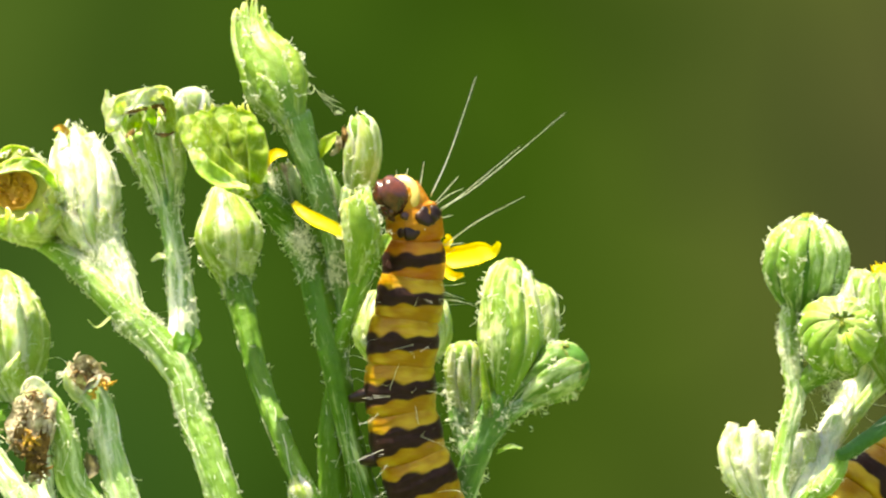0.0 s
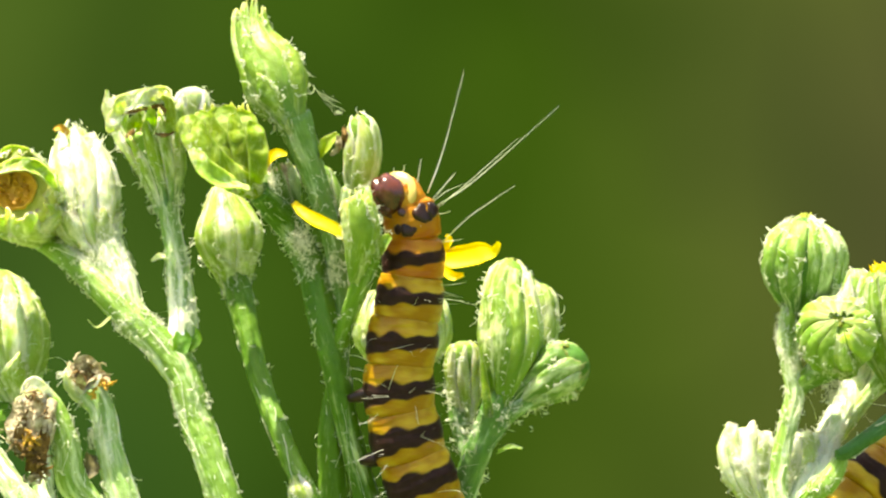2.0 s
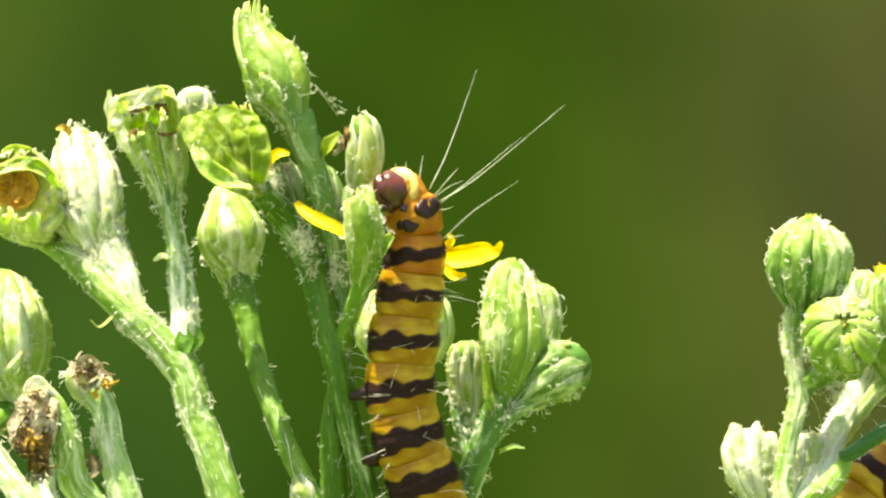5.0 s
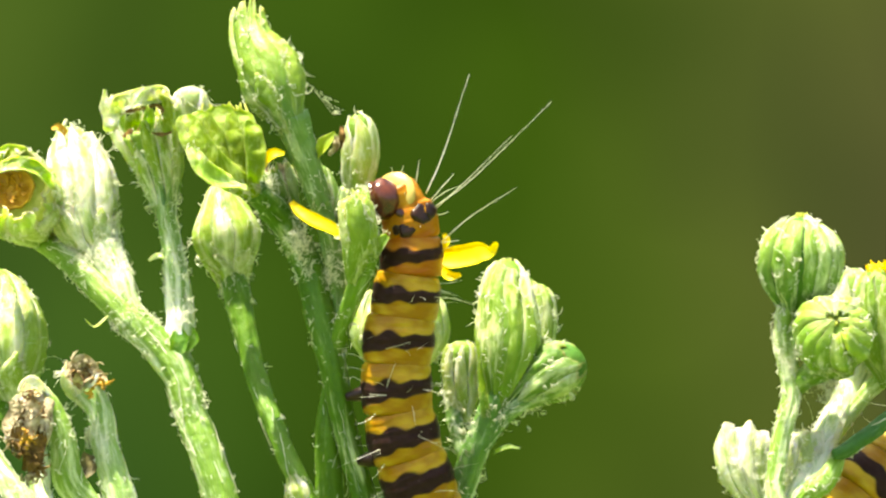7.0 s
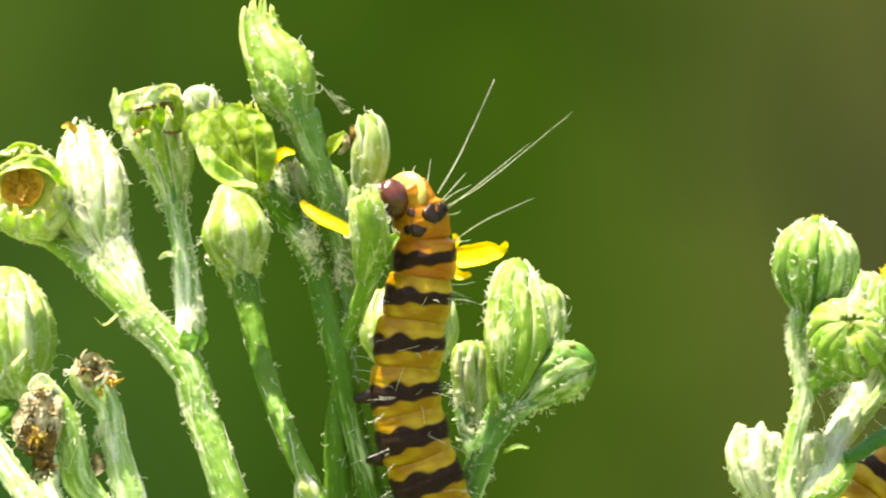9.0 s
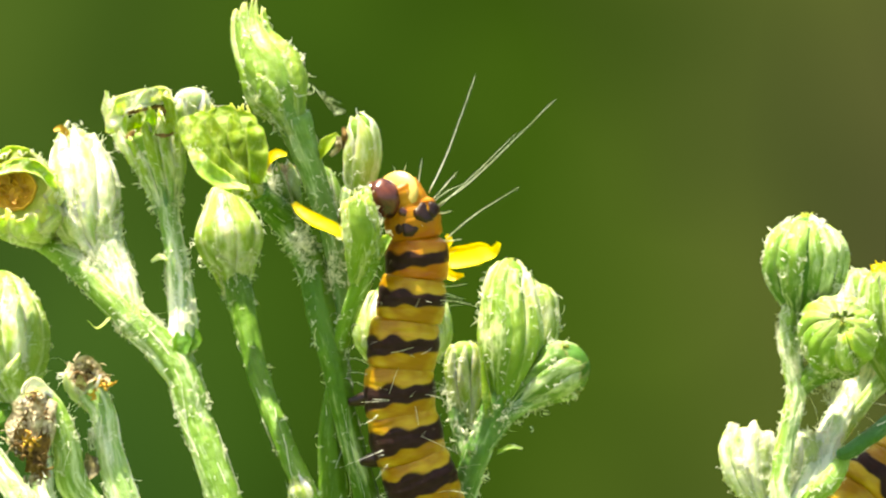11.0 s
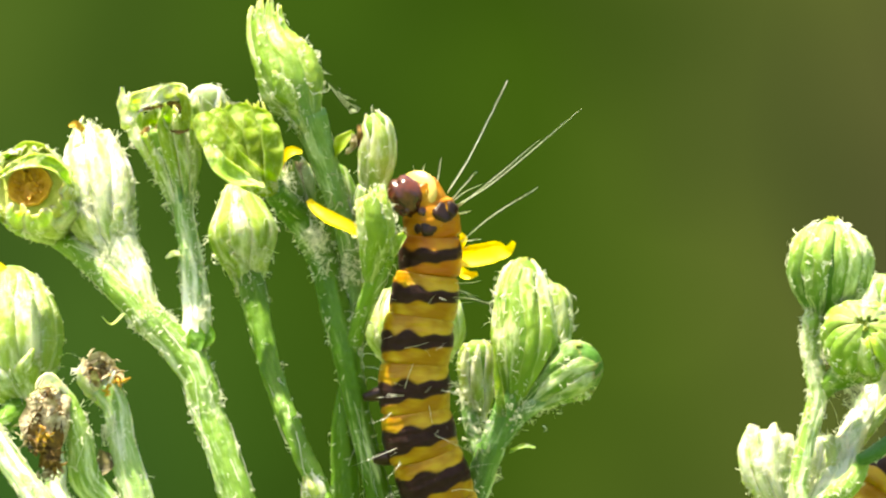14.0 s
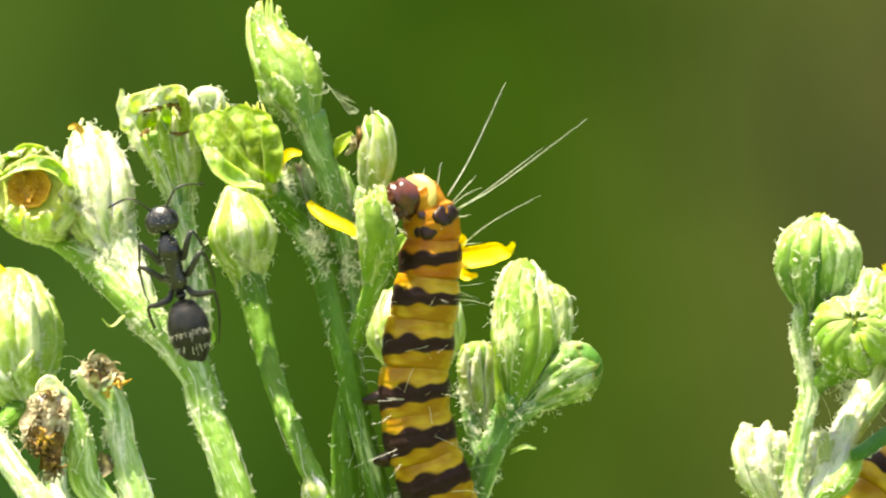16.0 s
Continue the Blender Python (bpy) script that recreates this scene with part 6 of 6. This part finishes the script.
def motions():
    # the two stalks sway in the wind; the caterpillars ride on them
    for ob in (near_ragwort, cater):
        home = ob.location.copy()
        walk(ob, [
        (0.0, swayed(home, 0.00, -0.00, 0.00)),
        (0.5, swayed(home, 0.00, -0.00, 0.02)),
        (1.0, swayed(home, -0.14, -0.01, -0.05)),
        (1.5, swayed(home, -0.01, 0.00, -0.01)),
        (2.0, swayed(home, 0.00, -0.00, 0.00)),
        (2.5, swayed(home, -0.05, -0.00, 0.00)),
        (3.0, swayed(home, 0.19, 0.01, 0.06)),
        (3.5, swayed(home, 0.18, 0.00, 0.02)),
        (4.0, swayed(home, 0.14, 0.02, -0.03)),
        (6.5, swayed(home, 0.12, -0.01, 0.15)),
        (7.0, swayed(home, -0.15, 0.00, 0.11)),
        (7.5, swayed(home, 0.19, 0.04, 0.18)),
        (8.0, swayed(home, -0.15, 0.02, 0.10)),
        (8.5, swayed(home, 0.55, 0.02, 0.36)),
        (9.0, swayed(home, 0.43, 0.03, 0.29)),
        (11.5, swayed(home, -0.02, -0.03, -0.08)),
        (12.0, swayed(home, 0.34, -0.01, 0.12)),
        (12.5, swayed(home, -0.22, -0.03, 0.00)),
        (13.0, swayed(home, 0.79, 0.01, 0.33)),
        (13.5, swayed(home, 0.07, -0.04, 0.16)),
        (14.0, swayed(home, 0.85, 0.06, 0.37)),
        (14.5, swayed(home, 0.56, -0.01, 0.37)),
        (15.0, swayed(home, 1.02, 0.01, 0.35)),
        (15.5, swayed(home, 1.62, -0.02, 0.81)),
        (16.0, swayed(home, 0.84, -0.01, 0.22))])
    for ob in (other_ragwort, second_cater):
        home = ob.location.copy()
        walk(ob, [
        (0.0, swayed(home, 0.00, -0.00, 0.00)),
        (0.5, swayed(home, 0.00, -0.00, 0.00)),
        (1.0, swayed(home, -0.27, -0.08, -0.31)),
        (1.5, swayed(home, -0.06, -0.04, -0.12)),
        (2.0, swayed(home, -0.09, -0.08, -0.23)),
        (2.5, swayed(home, -0.16, -0.08, -0.23)),
        (3.0, swayed(home, 0.29, 0.06, 0.33)),
        (3.5, swayed(home, 0.11, -0.02, -0.10)),
        (4.0, swayed(home, 0.19, -0.07, -0.13)),
        (6.5, swayed(home, 0.20, -0.02, 0.13)),
        (7.0, swayed(home, -0.32, -0.13, -0.41)),
        (7.5, swayed(home, 0.30, 0.14, 0.40)),
        (8.0, swayed(home, -0.29, -0.08, -0.27)),
        (8.5, swayed(home, 0.74, 0.10, 0.57)),
        (9.0, swayed(home, 0.57, 0.10, 0.57)),
        (11.5, swayed(home, -0.09, -0.16, -0.48)),
        (12.0, swayed(home, 0.36, -0.02, 0.00)),
        (12.5, swayed(home, -0.49, -0.14, -0.64)),
        (13.0, swayed(home, 1.39, 0.30, 1.45)),
        (13.5, swayed(home, -0.03, -0.15, -0.39)),
        (14.0, swayed(home, 1.46, 0.25, 1.23)),
        (14.5, swayed(home, 0.51, -0.05, 0.10)),
        (15.0, swayed(home, 1.46, -0.02, 0.52)),
        (15.5, swayed(home, 2.25, 0.38, 1.90)),
        (16.0, swayed(home, 0.71, -0.21, -0.58))])
    # the eating caterpillar stretches and ducks, ring by ring
    def shifted(rest, dx, dz, turn=0.0):
        return Matrix.Translation((dx * MM, 0, dz * MM)) @ rest @ pose(0, 0, 0, 0, 0, turn)
    rest = cater_rings[0].matrix_basis.copy()
    walk(cater_rings[0], [(0.0, shifted(rest, 0.00, -0.00)), (0.5, shifted(rest, 0.03, 0.00)), (1.0, shifted(rest, -0.12, 0.07)), (1.5, shifted(rest, -0.16, 0.16)), (2.0, shifted(rest, -0.17, 0.20)), (2.5, shifted(rest, -0.05, 0.17)), (3.0, shifted(rest, -0.03, 0.29)), (3.5, shifted(rest, -0.01, 0.40)), (4.0, shifted(rest, -0.21, 0.45)), (6.5, shifted(rest, -0.12, 0.27)), (7.0, shifted(rest, -0.12, 0.16)), (7.5, shifted(rest, -0.03, 0.22)), (8.0, shifted(rest, -0.02, 0.21)), (8.5, shifted(rest, 0.01, 0.24)), (9.0, shifted(rest, -0.04, 0.14)), (11.5, shifted(rest, -0.11, 0.30)), (12.0, shifted(rest, -0.12, 0.34)), (12.5, shifted(rest, 0.05, 0.27)), (13.0, shifted(rest, 0.09, 0.22)), (13.5, shifted(rest, 0.23, 0.18)), (14.0, shifted(rest, 0.14, 0.17)), (14.5, shifted(rest, 0.23, 0.14)), (15.0, shifted(rest, 0.16, 0.16)), (15.5, shifted(rest, 0.31, 0.08)), (16.0, shifted(rest, 0.15, 0.04))])
    rest = cater_rings[1].matrix_basis.copy()
    walk(cater_rings[1], [(0.0, shifted(rest, 0.00, -0.00)), (0.5, shifted(rest, 0.03, 0.00)), (1.0, shifted(rest, -0.12, 0.07)), (1.5, shifted(rest, -0.16, 0.16)), (2.0, shifted(rest, -0.17, 0.20)), (2.5, shifted(rest, -0.05, 0.17)), (3.0, shifted(rest, -0.03, 0.29)), (3.5, shifted(rest, -0.01, 0.40)), (4.0, shifted(rest, -0.21, 0.45)), (6.5, shifted(rest, -0.12, 0.27)), (7.0, shifted(rest, -0.12, 0.16)), (7.5, shifted(rest, -0.03, 0.22)), (8.0, shifted(rest, -0.02, 0.21)), (8.5, shifted(rest, 0.01, 0.24)), (9.0, shifted(rest, -0.04, 0.14)), (11.5, shifted(rest, -0.11, 0.30)), (12.0, shifted(rest, -0.12, 0.34)), (12.5, shifted(rest, 0.05, 0.27)), (13.0, shifted(rest, 0.09, 0.22)), (13.5, shifted(rest, 0.23, 0.18)), (14.0, shifted(rest, 0.14, 0.17)), (14.5, shifted(rest, 0.23, 0.14)), (15.0, shifted(rest, 0.16, 0.16)), (15.5, shifted(rest, 0.31, 0.08)), (16.0, shifted(rest, 0.15, 0.04))])
    rest = cater_rings[2].matrix_basis.copy()
    walk(cater_rings[2], [(0.0, shifted(rest, 0.00, -0.00)), (0.5, shifted(rest, -0.00, 0.00)), (1.0, shifted(rest, -0.06, 0.01)), (1.5, shifted(rest, -0.09, 0.06)), (2.0, shifted(rest, -0.03, 0.10)), (2.5, shifted(rest, -0.05, 0.10)), (3.0, shifted(rest, -0.13, 0.15)), (3.5, shifted(rest, -0.11, 0.30)), (4.0, shifted(rest, -0.14, 0.35)), (6.5, shifted(rest, -0.02, 0.27)), (7.0, shifted(rest, 0.01, 0.27)), (7.5, shifted(rest, 0.08, 0.23)), (8.0, shifted(rest, 0.12, 0.15)), (8.5, shifted(rest, 0.19, 0.07)), (9.0, shifted(rest, 0.21, 0.07)), (11.5, shifted(rest, 0.19, 0.10)), (12.0, shifted(rest, 0.06, 0.18)), (12.5, shifted(rest, 0.08, 0.20)), (13.0, shifted(rest, 0.14, 0.15)), (13.5, shifted(rest, 0.20, 0.21)), (14.0, shifted(rest, 0.12, 0.20)), (14.5, shifted(rest, 0.18, 0.17)), (15.0, shifted(rest, 0.15, 0.19)), (15.5, shifted(rest, 0.28, 0.18)), (16.0, shifted(rest, 0.13, 0.11))])
    rest = cater_rings[3].matrix_basis.copy()
    walk(cater_rings[3], [(0.0, shifted(rest, 0.00, -0.00)), (0.5, shifted(rest, -0.00, 0.00)), (1.0, shifted(rest, -0.06, 0.01)), (1.5, shifted(rest, -0.03, 0.03)), (2.0, shifted(rest, -0.03, 0.03)), (2.5, shifted(rest, -0.05, 0.03)), (3.0, shifted(rest, -0.09, 0.12)), (3.5, shifted(rest, -0.11, 0.23)), (4.0, shifted(rest, -0.14, 0.21)), (6.5, shifted(rest, -0.04, 0.21)), (7.0, shifted(rest, -0.08, 0.13)), (7.5, shifted(rest, -0.01, 0.09)), (8.0, shifted(rest, 0.02, 0.08)), (8.5, shifted(rest, 0.04, 0.01)), (9.0, shifted(rest, 0.05, 0.01)), (11.5, shifted(rest, 0.09, -0.04)), (12.0, shifted(rest, 0.03, 0.05)), (12.5, shifted(rest, 0.02, 0.07)), (13.0, shifted(rest, -0.01, 0.09)), (13.5, shifted(rest, 0.11, 0.08)), (14.0, shifted(rest, 0.04, 0.07)), (14.5, shifted(rest, 0.02, 0.04)), (15.0, shifted(rest, 0.09, 0.09)), (15.5, shifted(rest, 0.12, 0.05)), (16.0, shifted(rest, 0.10, 0.01))])
    rest = cater_rings[4].matrix_basis.copy()
    walk(cater_rings[4], [(0.0, shifted(rest, 0.00, -0.00)), (0.5, shifted(rest, -0.00, 0.00)), (1.0, shifted(rest, -0.06, 0.01)), (1.5, shifted(rest, -0.03, -0.00)), (2.0, shifted(rest, -0.03, 0.03)), (2.5, shifted(rest, -0.05, -0.00)), (3.0, shifted(rest, -0.09, 0.09)), (3.5, shifted(rest, -0.08, 0.20)), (4.0, shifted(rest, -0.08, 0.11)), (6.5, shifted(rest, -0.04, 0.11)), (7.0, shifted(rest, -0.08, 0.10)), (7.5, shifted(rest, -0.07, 0.06)), (8.0, shifted(rest, -0.04, -0.02)), (8.5, shifted(rest, 0.02, -0.09)), (9.0, shifted(rest, -0.00, -0.10)), (11.5, shifted(rest, 0.02, -0.14)), (12.0, shifted(rest, -0.03, -0.05)), (12.5, shifted(rest, 0.02, 0.03)), (13.0, shifted(rest, 0.00, -0.01)), (13.5, shifted(rest, 0.11, 0.04)), (14.0, shifted(rest, 0.05, 0.04)), (14.5, shifted(rest, 0.11, 0.00)), (15.0, shifted(rest, 0.08, 0.02)), (15.5, shifted(rest, 0.08, 0.01)), (16.0, shifted(rest, 0.11, -0.06))])
    rest = cater_rings[5].matrix_basis.copy()
    walk(cater_rings[5], [(0.0, shifted(rest, 0.00, -0.00)), (0.5, shifted(rest, -0.00, 0.00)), (1.0, shifted(rest, -0.03, 0.01)), (1.5, shifted(rest, -0.06, -0.00)), (2.0, shifted(rest, -0.07, -0.00)), (2.5, shifted(rest, -0.05, -0.00)), (3.0, shifted(rest, -0.05, 0.05)), (3.5, shifted(rest, -0.08, 0.10)), (4.0, shifted(rest, -0.11, 0.08)), (6.5, shifted(rest, -0.06, 0.07)), (7.0, shifted(rest, -0.04, 0.07)), (7.5, shifted(rest, -0.06, -0.04)), (8.0, shifted(rest, -0.04, -0.05)), (8.5, shifted(rest, -0.06, -0.13)), (9.0, shifted(rest, -0.06, -0.13)), (11.5, shifted(rest, -0.02, -0.20)), (12.0, shifted(rest, 0.01, -0.09)), (12.5, shifted(rest, 0.05, -0.03)), (13.0, shifted(rest, -0.01, -0.08)), (13.5, shifted(rest, 0.09, -0.02)), (14.0, shifted(rest, 0.04, -0.03)), (14.5, shifted(rest, 0.03, -0.06)), (15.0, shifted(rest, 0.06, -0.01)), (15.5, shifted(rest, 0.06, -0.06)), (16.0, shifted(rest, 0.02, -0.16))])
    # its head gnaws
    rest = cater_head.matrix_basis.copy()
    walk(cater_head, [(0.0, shifted(rest, 0.00, -0.00, 0)), (0.5, shifted(rest, 0.06, 0.00, 0)), (1.0, shifted(rest, -0.19, 0.28, 0)), (1.5, shifted(rest, -0.26, 0.26, 0)), (2.0, shifted(rest, -0.20, 0.13, 0)), (2.5, shifted(rest, -0.25, 0.17, 0)), (3.0, shifted(rest, -0.16, 0.52, 0)), (3.5, shifted(rest, -0.15, 0.60, 0)), (4.0, shifted(rest, -0.17, 0.55, 0)), (6.5, shifted(rest, -0.19, -0.07, -8)), (7.0, shifted(rest, -0.36, -0.14, -16)), (7.5, shifted(rest, -0.53, -0.18, -30)), (8.0, shifted(rest, -0.49, 0.04, -30)), (8.5, shifted(rest, -0.47, -0.05, -30)), (9.0, shifted(rest, -0.41, -0.21, -28)), (11.5, shifted(rest, -0.47, -0.03, -22)), (12.0, shifted(rest, -0.12, 0.44, 6)), (12.5, shifted(rest, -0.12, 0.20, 4)), (13.0, shifted(rest, -0.05, 0.24, 6)), (13.5, shifted(rest, 0.02, 0.13, 6)), (14.0, shifted(rest, -0.03, -0.05, 8)), (14.5, shifted(rest, 0.05, -0.15, 6)), (15.0, shifted(rest, -0.08, 0.01, 6)), (15.5, shifted(rest, 0.23, -0.06, 8)), (16.0, shifted(rest, -0.12, -0.14, 8))])
    # its long bristles swing
    spin = cater_rings[1].matrix_basis.to_3x3().inverted() @ Vector((0, 1, 0))
    swings = [(0.0, 0.0, 0.0, 0.0), (1.5, -5.3, -2.5, -5.6), (3.5, 2.0, 3.0, -6.6), (7.0, -1.1, -4.6, -4.5), (8.0, 1.0, -4.6, -2.5), (9.0, 5.5, 0.4, 2.9), (12.5, -2.0, -7.6, -8.7), (13.0, 4.0, -2.5, -4.5), (14.5, 7.0, -0.4, -4.0), (16.0, 6.0, 2.6, -1.0)]
    for bristle, column in zip(long_bristles[:4], (1, 2, 2, 3)):
        rest = bristle.matrix_basis.copy()
        walk(bristle, [(row[0], rest @ Matrix.Rotation(radians(row[column]), 4, spin)) for row in swings])
    # the ant waits low on the branch, then runs up it
    def stand(x, y, z, turn):
        return pose(x * MM, y * MM, H + z * MM, 90, turn, 0)
    walk(ant, [(0.0, stand(-9.63, -7.40, -22.45, -14)), (14.7, stand(-9.63, -7.40, -22.45, -14)), (15.1, stand(-9.42, -6.22, -17.89, -15)), (15.2, stand(-9.80, -5.86, -16.72, -18)), (15.3, stand(-10.02, -5.29, -14.82, -25)), (15.4, stand(-10.32, -4.21, -11.35, -20)), (15.5, stand(-11.77, -3.36, -8.59, -17)), (15.6, stand(-14.69, -2.77, -6.59, -24)), (15.7, stand(-15.11, -2.38, -5.38, -25)), (15.8, stand(-14.62, -1.76, -2.99, -19)), (15.9, stand(-15.01, -1.73, -2.81, -20)), (16.0, stand(-15.82, -1.42, -0.75, -14))])
    for i, leg in enumerate(ant_legs):
        rest = leg.matrix_basis.copy()
        beat = [(0.0, rest), (14.7, rest)]
        for k in range(14):
            beat.append((14.75 + k * 0.09, rest @ pose(0, 0, 0, 0, 0, (14 if (k + i) % 2 else -14))))
        walk(leg, beat + [(16.0, rest)])
    for i, feeler in enumerate(ant_feelers):
        rest = feeler.matrix_basis.copy()
        walk(feeler, [(0.0, rest), (14.7, rest), (15.1, rest @ pose(0, 0, 0, 8, 0, 10)), (15.4, rest @ pose(0, 0, 0, -6, 0, -8 + 10 * i)), (15.7, rest @ pose(0, 0, 0, 5, 0, 12 - 14 * i)), (16.0, rest)])


motions()
